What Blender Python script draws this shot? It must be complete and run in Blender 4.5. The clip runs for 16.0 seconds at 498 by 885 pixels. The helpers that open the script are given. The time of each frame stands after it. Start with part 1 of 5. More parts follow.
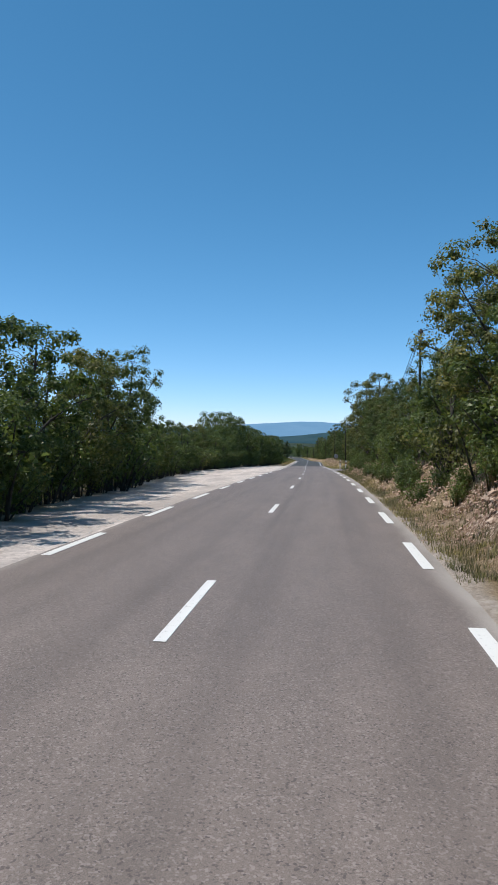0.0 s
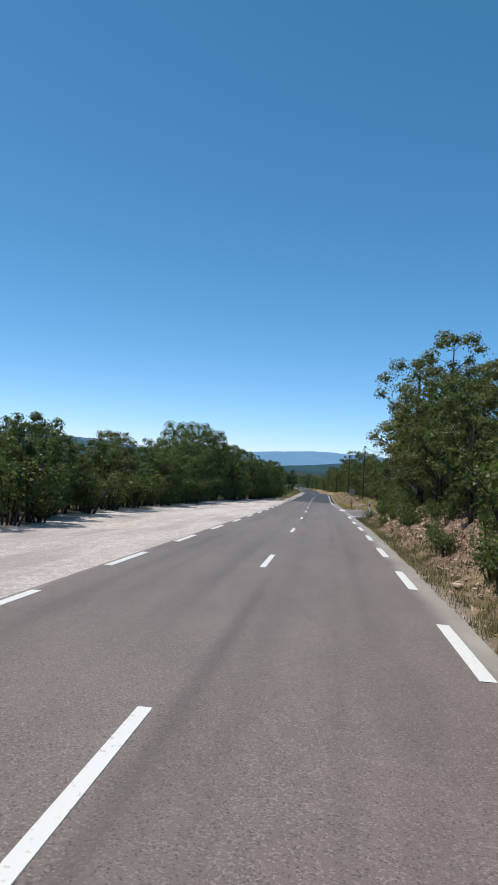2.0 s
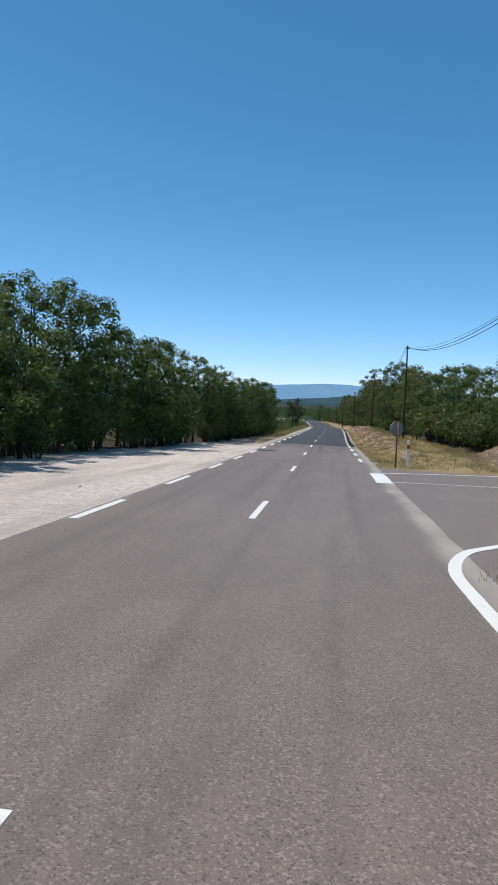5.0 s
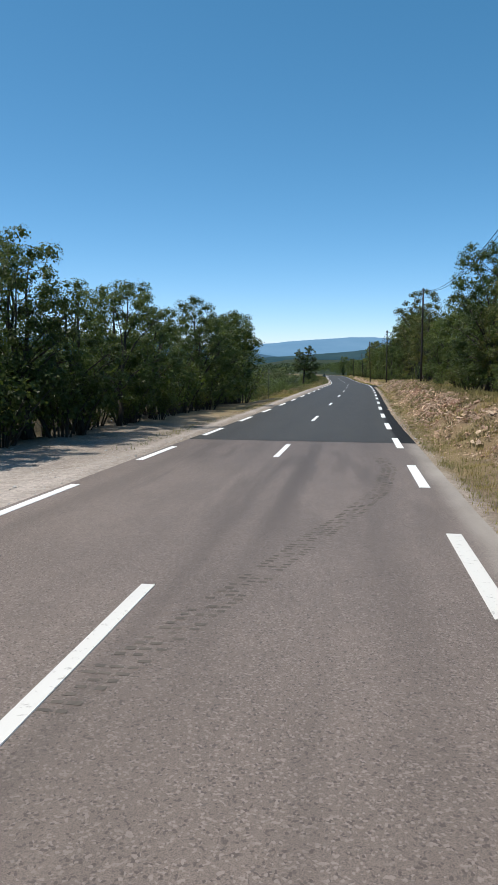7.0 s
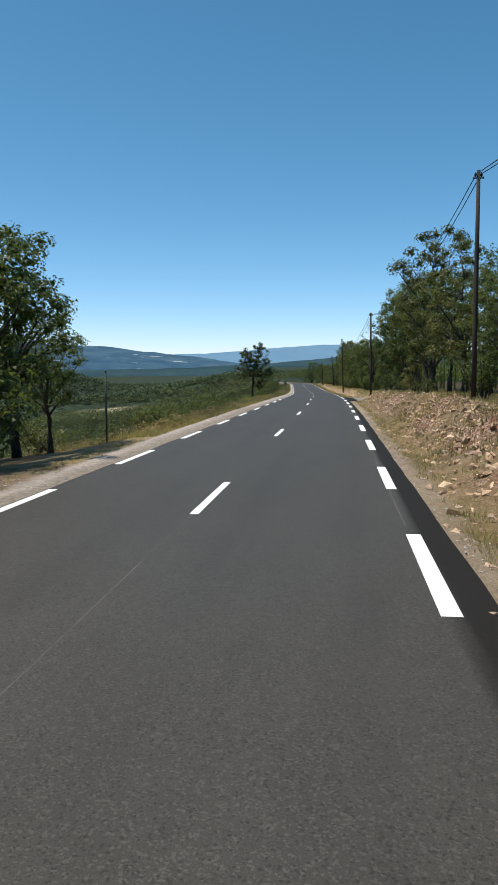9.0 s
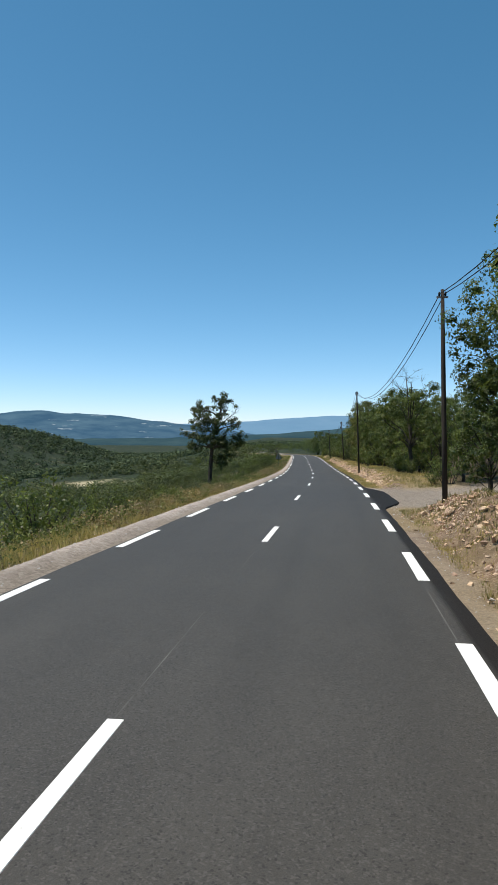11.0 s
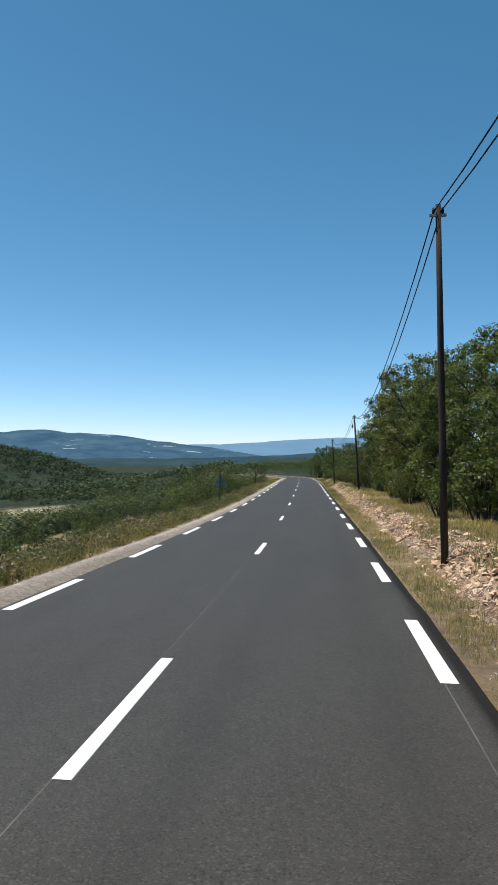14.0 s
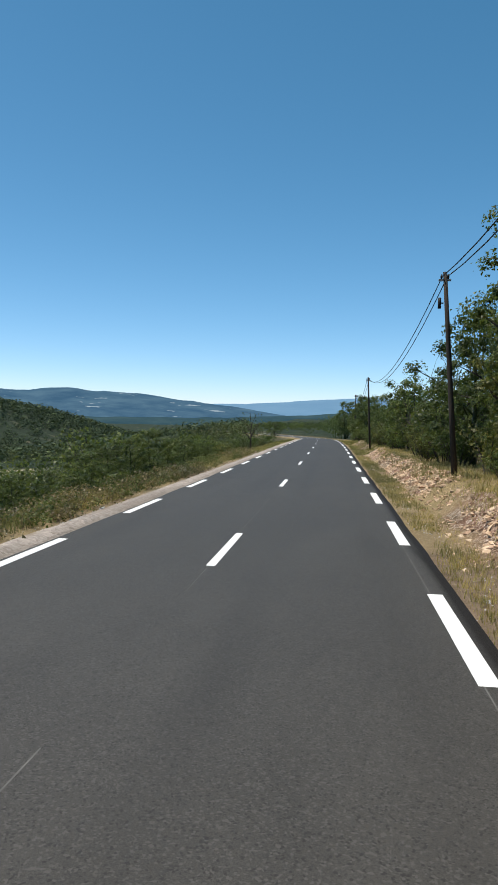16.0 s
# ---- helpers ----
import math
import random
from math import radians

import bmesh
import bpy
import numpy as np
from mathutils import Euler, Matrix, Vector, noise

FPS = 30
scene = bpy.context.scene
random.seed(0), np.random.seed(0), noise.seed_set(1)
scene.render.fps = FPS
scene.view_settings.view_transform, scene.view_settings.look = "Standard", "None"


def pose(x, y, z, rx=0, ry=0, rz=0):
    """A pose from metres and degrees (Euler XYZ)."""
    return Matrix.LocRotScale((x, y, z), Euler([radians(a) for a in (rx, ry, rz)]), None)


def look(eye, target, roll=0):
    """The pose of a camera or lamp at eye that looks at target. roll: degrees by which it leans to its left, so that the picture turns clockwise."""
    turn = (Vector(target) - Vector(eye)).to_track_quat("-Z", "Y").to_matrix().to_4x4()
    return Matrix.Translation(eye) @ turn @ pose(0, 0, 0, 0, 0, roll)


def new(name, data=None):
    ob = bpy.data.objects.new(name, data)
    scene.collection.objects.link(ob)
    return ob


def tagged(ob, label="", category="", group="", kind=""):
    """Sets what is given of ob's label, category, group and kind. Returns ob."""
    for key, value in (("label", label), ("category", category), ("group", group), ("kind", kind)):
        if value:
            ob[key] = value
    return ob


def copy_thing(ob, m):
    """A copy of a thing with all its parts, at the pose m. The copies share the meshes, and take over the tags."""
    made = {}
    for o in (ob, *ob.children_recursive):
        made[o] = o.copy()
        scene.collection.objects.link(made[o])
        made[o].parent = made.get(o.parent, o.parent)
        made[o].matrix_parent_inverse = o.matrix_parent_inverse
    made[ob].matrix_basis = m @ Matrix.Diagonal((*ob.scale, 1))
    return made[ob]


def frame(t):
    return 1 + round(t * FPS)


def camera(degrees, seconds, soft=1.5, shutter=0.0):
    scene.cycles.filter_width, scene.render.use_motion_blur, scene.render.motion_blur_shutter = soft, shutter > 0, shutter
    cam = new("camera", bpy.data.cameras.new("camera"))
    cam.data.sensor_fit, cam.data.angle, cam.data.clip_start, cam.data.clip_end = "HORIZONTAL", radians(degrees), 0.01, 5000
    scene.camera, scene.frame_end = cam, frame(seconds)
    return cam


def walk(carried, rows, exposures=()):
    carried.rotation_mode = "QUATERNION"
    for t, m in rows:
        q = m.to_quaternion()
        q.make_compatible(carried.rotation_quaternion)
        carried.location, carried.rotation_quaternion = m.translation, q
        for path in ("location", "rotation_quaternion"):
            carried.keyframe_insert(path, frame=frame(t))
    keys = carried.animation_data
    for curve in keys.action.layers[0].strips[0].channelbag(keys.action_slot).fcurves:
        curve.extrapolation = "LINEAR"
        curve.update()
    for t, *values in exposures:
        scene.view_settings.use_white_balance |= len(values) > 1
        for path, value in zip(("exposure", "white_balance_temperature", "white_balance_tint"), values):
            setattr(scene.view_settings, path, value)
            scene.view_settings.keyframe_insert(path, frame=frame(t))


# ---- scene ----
cam = camera(38.3, 16.0, soft=0.9)
PATH = [
    (0.0, 1.54, -6.20, 1.953, 89.13, -0.92, 6.50),
    (0.5, 1.51, 1.39, 1.857, 90.53, -2.81, 7.22),
    (1.0, 1.40, 8.96, 1.729, 91.54, -1.92, 6.53),
    (1.5, 1.30, 16.40, 1.546, 92.62, -1.66, 6.84),
    (2.0, 1.22, 23.34, 1.377, 91.28, -3.48, 7.43),
    (2.5, 1.14, 31.58, 1.095, 91.48, -3.49, 7.62),
    (3.0, 1.03, 38.94, 0.892, 92.71, -3.73, 7.31),
    (3.5, 0.90, 46.53, 0.589, 92.57, -4.04, 7.19),
    (4.0, 0.84, 51.38, 0.397, 90.29, -1.37, 8.08),
    (4.5, 0.61, 61.31, 0.096, 87.88, -2.53, 8.32),
    (4.7, 0.57, 62.35, 0.060, 87.08, -2.72, 8.39),
    (6.8, -0.33, 98.16, -1.411, 82.05, -1.54, 10.15),
    (7.0, -0.33, 101.12, -1.434, 82.58, -0.05, 10.50),
    (7.5, -0.55, 108.66, -1.664, 88.49, -0.16, 8.10),
    (8.0, -0.72, 117.18, -1.937, 89.61, 0.37, 8.63),
    (8.5, -0.99, 125.37, -2.301, 80.08, -2.33, 8.44),
    (9.0, -1.18, 133.43, -2.521, 83.21, 0.20, 8.20),
    (9.5, -1.43, 141.39, -2.757, 87.31, -0.80, 6.70),
    (9.7, -1.55, 144.98, -2.816, 87.57, -0.98, 7.82),
    (11.8, -2.62, 180.17, -3.820, 89.81, 0.47, 9.87),
    (12.0, -2.73, 183.57, -3.950, 90.00, 0.96, 10.26),
    (12.5, -2.89, 191.78, -4.189, 89.53, 0.57, 9.77),
    (13.0, -3.08, 196.72, -4.385, 89.18, 1.67, 9.34),
    (13.5, -3.63, 208.24, -4.785, 89.12, -0.33, 10.68),
    (14.0, -4.01, 216.70, -5.081, 90.51, -0.84, 9.52),
    (14.5, -4.44, 224.26, -5.335, 89.29, -1.26, 10.05),
    (15.0, -4.97, 233.37, -5.695, 88.84, -0.63, 9.52),
    (15.5, -5.68, 242.08, -6.026, 88.25, -0.20, 11.30),
    (16.0, -6.38, 250.59, -6.327, 87.28, -1.38, 11.55),
]
walk(cam, [(t, pose(x, y, z, rx, ry, rz)) for t, x, y, z, rx, ry, rz in PATH], exposures=[(0.0, 0.48, 6250, 12), (4.7, 0.48, 6250, 12), (6.8, 0.5, 6450, 11), (9.5, 0.54, 6850, 11), (16.0, 0.53, 6800, 11)])

# ---- light: late-morning sun from the left of the road, clear sky ----
SUN_ELEV, SUN_AZ = 66.5, 96.0          # azimuth: degrees to the left of straight ahead
world = bpy.data.worlds.new("sky")
scene.world = world
world.use_nodes = True
wn = world.node_tree.nodes
sky = wn.new("ShaderNodeTexSky")
sky.sky_type = "NISHITA"
sky.sun_disc = False
sky.sun_elevation = radians(SUN_ELEV)
sky.sun_rotation = radians(-SUN_AZ)
sky.altitude = 500
sky.air_density = 0.55
sky.dust_density = 0.18
sky.ozone_density = 8.0
wn["Background"].inputs["Strength"].default_value = 0.15
# the clear, deep blue of this sky, paling evenly to the horizon
split, join = wn.new("ShaderNodeSeparateColor"), wn.new("ShaderNodeCombineColor")
world.node_tree.links.new(sky.outputs["Color"], split.inputs[0])
for c, power, gain in ((0, 1.22, 0.655), (1, 0.86, 1.02), (2, 0.84, 1.0)):
    p, g = wn.new("ShaderNodeMath"), wn.new("ShaderNodeMath")
    p.operation, g.operation = "POWER", "MULTIPLY"
    p.inputs[1].default_value, g.inputs[1].default_value = power, gain
    world.node_tree.links.new(split.outputs[c], p.inputs[0])
    world.node_tree.links.new(p.outputs[0], g.inputs[0])
    world.node_tree.links.new(g.outputs[0], join.inputs[c])
world.node_tree.links.new(join.outputs[0], wn["Background"].inputs["Color"])
sun = new("sun", bpy.data.lights.new("sun", "SUN"))
sun.data.energy = 3.5
sun.data.angle = radians(0.5)
sun.data.color = (1.0, 0.95, 0.86)
sun_from = Vector((-math.sin(radians(SUN_AZ)) * math.cos(radians(SUN_ELEV)), math.cos(radians(SUN_AZ)) * math.cos(radians(SUN_ELEV)), math.sin(radians(SUN_ELEV))))
sun.matrix_world = look(sun_from * 50, (0, 0, 0))


# ---- materials ----
def shader(name, rough=0.9, spec=0.2):
    m = bpy.data.materials.new(name)
    m.use_nodes = True
    n, l = m.node_tree.nodes, m.node_tree.links
    b = n["Principled BSDF"]
    b.inputs["Roughness"].default_value = rough
    b.inputs["Specular IOR Level"].default_value = spec
    return m, n, l, b


def noise_node(n, l, scale, detail=4, coord=None, rough=0.6, stretch=None):
    t = n.new("ShaderNodeTexNoise")
    t.inputs["Scale"].default_value = scale
    t.inputs["Detail"].default_value = detail
    t.inputs["Roughness"].default_value = rough
    if coord is None:
        coord = n.new("ShaderNodeNewGeometry").outputs["Position"]
    if stretch:
        v = n.new("ShaderNodeMapping")
        v.inputs["Scale"].default_value = stretch
        l.new(coord, v.inputs["Vector"])
        coord = v.outputs["Vector"]
    l.new(coord, t.inputs["Vector"])
    return t.outputs["Fac"]


def ramp(n, l, fac, stops):
    r = n.new("ShaderNodeValToRGB")
    e = r.color_ramp.elements
    while len(e) < len(stops):
        e.new(0.5)
    for el, (p, c) in zip(e, stops):
        el.position, el.color = p, (*c, 1)
    l.new(fac, r.inputs["Fac"])
    return r.outputs["Color"]


def mix(n, l, fac, a, b, mode="MIX"):
    m = n.new("ShaderNodeMix")
    m.data_type, m.blend_type = "RGBA", mode
    for v, s in ((fac, m.inputs[0]), (a, m.inputs[6]), (b, m.inputs[7])):
        if isinstance(v, (int, float)):
            s.default_value = v
        elif isinstance(v, tuple):
            s.default_value = (*v, 1)
        else:
            l.new(v, s)
    return m.outputs[2]


def bump(n, l, b, height, strength, dist):
    k = n.new("ShaderNodeBump")
    k.inputs["Strength"].default_value = strength
    k.inputs["Distance"].default_value = dist
    l.new(height, k.inputs["Height"])
    l.new(k.outputs["Normal"], b.inputs["Normal"])


def attribute(n, name):
    a = n.new("ShaderNodeAttribute")
    a.attribute_name = name
    return a.outputs["Fac"]


def asphalt(name, dark, light, chip, patch, rough=0.72, spec=0.35):
    m, n, l, b = shader(name, rough, spec)
    fine = noise_node(n, l, 150, 3, rough=0.75)
    large = noise_node(n, l, 0.35, 4, stretch=(1.0, 0.18, 1.0))
    blot = noise_node(n, l, 1.6, 5, stretch=(1.0, 0.35, 1.0))
    broad = noise_node(n, l, 0.12, 3, rough=0.5)
    base = ramp(n, l, large, [(0.3, dark), (0.7, light)])
    base = mix(n, l, patch, base, ramp(n, l, blot, [(0.38, tuple(c * 0.62 for c in dark)), (0.65, tuple(c * 1.12 for c in light))]))
    base = mix(n, l, 1.0, base, ramp(n, l, broad, [(0.35, (0.86, 0.86, 0.87)), (0.65, (1.1, 1.1, 1.08))]), "MULTIPLY")
    base = mix(n, l, 0.5, base, ramp(n, l, fine, [(0.38, tuple(c * 0.42 for c in dark)), (0.62, tuple(c * 1.5 for c in light))]))
    # single pale stones and dark pores of the aggregate
    cell = n.new("ShaderNodeTexVoronoi")
    cell.inputs["Scale"].default_value = 75
    l.new(n.new("ShaderNodeNewGeometry").outputs["Position"], cell.inputs["Vector"])
    pick = n.new("ShaderNodeSeparateColor")
    l.new(cell.outputs["Color"], pick.inputs[0])
    base = mix(n, l, ramp(n, l, pick.outputs[0], [(0.80, (0, 0, 0)), (0.90, (0.75, 0.75, 0.75))]), base, chip)
    base = mix(n, l, ramp(n, l, pick.outputs[1], [(0.86, (0, 0, 0)), (0.94, (0.7, 0.7, 0.7))]), base, tuple(c * 0.4 for c in dark))
    # wheel tracks, polished slightly darker along the lane
    base = mix(n, l, attribute(n, "track"), base, tuple(c * 0.58 for c in dark))
    base = mix(n, l, attribute(n, "bitumen"), base, ramp(n, l, fine, [(0.4, (0.010, 0.009, 0.008)), (0.62, (0.028, 0.025, 0.023))]))
    base = mix(n, l, attribute(n, "dust"), base, ramp(n, l, blot, [(0.3, (0.25, 0.215, 0.18)), (0.7, (0.38, 0.335, 0.29))]))
    l.new(base, b.inputs["Base Color"])
    # fresh bitumen is dull
    dull = n.new("ShaderNodeMath")
    dull.operation = "MULTIPLY_ADD"
    l.new(attribute(n, "bitumen"), dull.inputs[0])
    dull.inputs[1].default_value, dull.inputs[2].default_value = -0.8 * spec, spec
    l.new(dull.outputs[0], b.inputs["Specular IOR Level"])
    bump(n, l, b, fine, 0.4, 0.005)
    return m


M_OLD = asphalt("old_asphalt", (0.136, 0.106, 0.089), (0.186, 0.146, 0.124), (0.27, 0.225, 0.195), 0.42, 0.66, 0.42)
M_NEW = asphalt("new_asphalt", (0.0372, 0.0342, 0.0300), (0.0570, 0.0525, 0.0462), (0.085, 0.079, 0.071), 0.34, 0.68, 0.33)


def paint_material(name, worn, clean, edge):
    m, n, l, b = shader(name, 0.6, 0.4)
    wear = noise_node(n, l, 14, 6, rough=0.75)
    c = ramp(n, l, wear, [(edge - 0.13, worn), (edge, clean)])
    l.new(c, b.inputs["Base Color"])
    bump(n, l, b, noise_node(n, l, 120, 2), 0.3, 0.003)
    return m


M_PAINT = paint_material("road_paint", (0.42, 0.41, 0.39), (0.80, 0.80, 0.78), 0.40)
M_OLDPAINT = paint_material("worn_road_paint", (0.26, 0.24, 0.22), (0.64, 0.62, 0.58), 0.42)


def ground_material():
    m, n, l, b = shader("ground", 0.95, 0.1)
    big = noise_node(n, l, 0.5, 5)
    mid = noise_node(n, l, 3.0, 6)
    fine = noise_node(n, l, 24, 5, rough=0.7)
    peb = n.new("ShaderNodeTexVoronoi")
    peb.inputs["Scale"].default_value = 16
    l.new(n.new("ShaderNodeNewGeometry").outputs["Position"], peb.inputs["Vector"])
    soil = ramp(n, l, mid, [(0.3, (0.12, 0.085, 0.055)), (0.55, (0.24, 0.175, 0.115)), (0.75, (0.36, 0.28, 0.20))])
    grass = ramp(n, l, big, [(0.35, (0.27, 0.195, 0.10)), (0.55, (0.42, 0.315, 0.18)), (0.7, (0.25, 0.20, 0.095))])
    grass = mix(n, l, 0.5, grass, ramp(n, l, fine, [(0.34, (0.05, 0.042, 0.018)), (0.52, (0.22, 0.17, 0.085)), (0.68, (0.46, 0.36, 0.19))]))
    gravel = mix(n, l, 0.45, ramp(n, l, mid, [(0.3, (0.50, 0.425, 0.375)), (0.7, (0.77, 0.67, 0.60))]), ramp(n, l, peb.outputs["Color"], [(0.1, (0.29, 0.245, 0.215)), (0.9, (0.78, 0.69, 0.62))]))
    lanes = noise_node(n, l, 0.8, 5, stretch=(1.0, 0.12, 1.0))
    gravel = mix(n, l, ramp(n, l, lanes, [(0.44, (0, 0, 0)), (0.60, (0.75, 0.75, 0.75))]), gravel, (0.40, 0.345, 0.305))
    gravel = mix(n, l, attribute(n, "tan"), gravel, mix(n, l, 0.5, ramp(n, l, fine, [(0.32, (0.14, 0.112, 0.088)), (0.68, (0.38, 0.325, 0.265))]), ramp(n, l, peb.outputs["Color"], [(0.1, (0.13, 0.102, 0.08)), (0.9, (0.43, 0.375, 0.315))])))
    rock = mix(n, l, ramp(n, l, big, [(0.42, (0, 0, 0)), (0.6, (1, 1, 1))]), ramp(n, l, fine, [(0.3, (0.12, 0.085, 0.055)), (0.5, (0.30, 0.225, 0.16)), (0.72, (0.52, 0.43, 0.34))]), ramp(n, l, fine, [(0.3, (0.13, 0.065, 0.04)), (0.5, (0.32, 0.18, 0.125)), (0.72, (0.54, 0.40, 0.33))]))
    here = n.new("ShaderNodeNewGeometry").outputs["Position"]
    wob = n.new("ShaderNodeTexNoise")
    wob.inputs["Scale"].default_value = 9
    wob.inputs["Detail"].default_value = 4
    l.new(here, wob.inputs["Vector"])
    moved = n.new("ShaderNodeVectorMath")
    moved.operation = "MULTIPLY_ADD"
    l.new(wob.outputs["Color"], moved.inputs[0])
    moved.inputs[1].default_value = (0.22, 0.22, 0.22)
    l.new(here, moved.inputs[2])
    cell = n.new("ShaderNodeTexVoronoi")
    cell.inputs["Scale"].default_value = 15
    l.new(moved.outputs[0], cell.inputs["Vector"])
    stone = ramp(n, l, cell.outputs["Color"], [(0.15, (0.17, 0.10, 0.065)), (0.45, (0.42, 0.31, 0.23)), (0.85, (0.74, 0.66, 0.57))])
    rock = mix(n, l, 0.55, rock, stone)
    rock = mix(n, l, ramp(n, l, cell.outputs["Distance"], [(0.42, (0, 0, 0)), (0.62, (0.85, 0.85, 0.85))]), rock, ramp(n, l, big, [(0.4, (0.09, 0.06, 0.035)), (0.6, (0.17, 0.08, 0.05))]))
    wood = ramp(n, l, fine, [(0.3, (0.03, 0.026, 0.015)), (0.7, (0.11, 0.085, 0.05))])
    canopy = mix(n, l, ramp(n, l, noise_node(n, l, 0.22, 4), [(0.4, (0, 0, 0)), (0.62, (1, 1, 1))]),
                 ramp(n, l, noise_node(n, l, 0.9, 3), [(0.35, (0.012, 0.020, 0.012)), (0.68, (0.030, 0.043, 0.026))]), (0.036, 0.050, 0.030))
    canopy = mix(n, l, ramp(n, l, noise_node(n, l, 0.045, 5, rough=0.7), [(0.55, (0, 0, 0)), (0.68, (0.7, 0.7, 0.7))]), canopy, (0.115, 0.105, 0.066))
    canopy = mix(n, l, attribute(n, "field"), canopy, ramp(n, l, mid, [(0.3, (0.30, 0.27, 0.17)), (0.7, (0.42, 0.37, 0.25))]))
    grass = mix(n, l, attribute(n, "red"), grass, ramp(n, l, fine, [(0.34, (0.045, 0.028, 0.016)), (0.52, (0.15, 0.10, 0.055)), (0.70, (0.30, 0.21, 0.12))]))
    rock = mix(n, l, attribute(n, "red"), rock, mix(n, l, 1.0, rock, (0.72, 0.57, 0.48), "MULTIPLY"))
    c = mix(n, l, attribute(n, "grass"), soil, grass)
    c = mix(n, l, attribute(n, "wood"), c, wood)
    c = mix(n, l, attribute(n, "rock"), c, rock)
    c = mix(n, l, attribute(n, "gravel"), c, gravel)
    c = mix(n, l, attribute(n, "canopy"), c, canopy)
    l.new(c, b.inputs["Base Color"])
    hs = n.new("ShaderNodeMath")
    hs.operation = "ADD"
    l.new(mid, hs.inputs[0])
    l.new(fine, hs.inputs[1])
    hr = n.new("ShaderNodeMath")
    hr.operation = "MULTIPLY_ADD"
    l.new(cell.outputs["Color"], hr.inputs[0])
    l.new(attribute(n, "rock"), hr.inputs[1])
    l.new(hs.outputs[0], hr.inputs[2])
    bump(n, l, b, hr.outputs[0], 0.8, 0.08)
    return m


M_GROUND = ground_material()


def leaf_material(name, dark, mid, light, through_light=0.32, rough=0.48, spec=0.33):
    m, n, l, b = shader(name, rough, spec)
    g = n.new("ShaderNodeNewGeometry").outputs["Random Per Island"]
    o = n.new("ShaderNodeObjectInfo").outputs["Random"]
    c = ramp(n, l, g, [(0.0, dark), (0.55, mid), (1.0, light)])
    c = mix(n, l, 0.55, c, ramp(n, l, o, [(0.0, (0.60, 0.70, 0.60)), (0.5, (0.84, 0.90, 0.78)), (1.0, (1.0, 0.97, 0.70))]), "MULTIPLY")
    clump = noise_node(n, l, 0.75, 3, rough=0.65)
    c = mix(n, l, 1.0, c, ramp(n, l, clump, [(0.33, (0.55, 0.58, 0.60)), (0.52, (0.95, 0.95, 0.92)), (0.70, (1.32, 1.25, 1.06))]), "MULTIPLY")
    stand = noise_node(n, l, 0.085, 4, rough=0.7)
    c = mix(n, l, 1.0, c, ramp(n, l, stand, [(0.36, (0.55, 0.60, 0.62)), (0.5, (0.95, 0.95, 0.92)), (0.64, (1.25, 1.18, 1.0))]), "MULTIPLY")
    l.new(c, b.inputs["Base Color"])
    t = n.new("ShaderNodeBsdfTranslucent")
    l.new(mix(n, l, 0.5, c, (0.17, 0.22, 0.03)), t.inputs["Color"])
    x = n.new("ShaderNodeMixShader")
    x.inputs[0].default_value = through_light
    l.new(b.outputs[0], x.inputs[1])
    l.new(t.outputs[0], x.inputs[2])
    l.new(x.outputs[0], n["Material Output"].inputs["Surface"])
    return m


M_LEAF = leaf_material("oak_leaves", (0.036, 0.058, 0.016), (0.086, 0.122, 0.036), (0.19, 0.225, 0.078), 0.42)
M_LEAF_DRY = leaf_material("sunburnt_oak_leaves", (0.052, 0.062, 0.018), (0.132, 0.132, 0.042), (0.27, 0.235, 0.092), 0.42)
# far oak woods: distance haze is mixed into the leaf colour as a dull blue
M_HILL = leaf_material("hazy_hillside_oak_leaves", (0.024, 0.042, 0.034), (0.064, 0.094, 0.064), (0.135, 0.168, 0.105), 0.1, 0.8, 0.1)
# green shrub leaves, darkened in colour to imitate their shadow side
M_SHRUB = leaf_material("dark_shrub_leaves", (0.014, 0.025, 0.008), (0.040, 0.062, 0.019), (0.105, 0.132, 0.043), 0.26)
M_GREYSCRUB = leaf_material("grey_green_scrub_leaves", (0.030, 0.044, 0.021), (0.080, 0.102, 0.046), (0.155, 0.18, 0.083), 0.2, 0.6, 0.2)
# scrub leaves, tone lowered to stand for the shade between them
M_SCRUB = leaf_material("shade_dark_scrub_leaves", (0.024, 0.034, 0.015), (0.076, 0.098, 0.040), (0.18, 0.20, 0.085), 0.15, 0.75, 0.12)
M_GRASS = leaf_material("dry_grass_blades", (0.30, 0.22, 0.10), (0.48, 0.37, 0.19), (0.62, 0.50, 0.28), 0.45)
M_WEED = leaf_material("green_weed_blades", (0.12, 0.13, 0.04), (0.22, 0.22, 0.07), (0.36, 0.30, 0.13), 0.45)


def two_tone(name, a, c, scale, rough=0.9, stretch=None, depth=0.02, vary=0.0):
    m, n, l, b = shader(name, rough, 0.2)
    f = noise_node(n, l, scale, 6, rough=0.7, stretch=stretch)
    col = ramp(n, l, f, [(0.3, a), (0.7, c)])
    if vary:
        o = n.new("ShaderNodeMath")
        o.operation = "FRACT"
        both = n.new("ShaderNodeMath")
        l.new(n.new("ShaderNodeObjectInfo").outputs["Random"], both.inputs[0])
        l.new(n.new("ShaderNodeNewGeometry").outputs["Random Per Island"], both.inputs[1])
        l.new(both.outputs[0], o.inputs[0])
        col = mix(n, l, vary, col, ramp(n, l, o.outputs[0], [(0, (0.42, 0.24, 0.16)), (0.5, (0.85, 0.68, 0.54)), (1, (1, 0.95, 0.88))]), "MULTIPLY")
    l.new(col, b.inputs["Base Color"])
    bump(n, l, b, f, 0.7, depth)
    return m


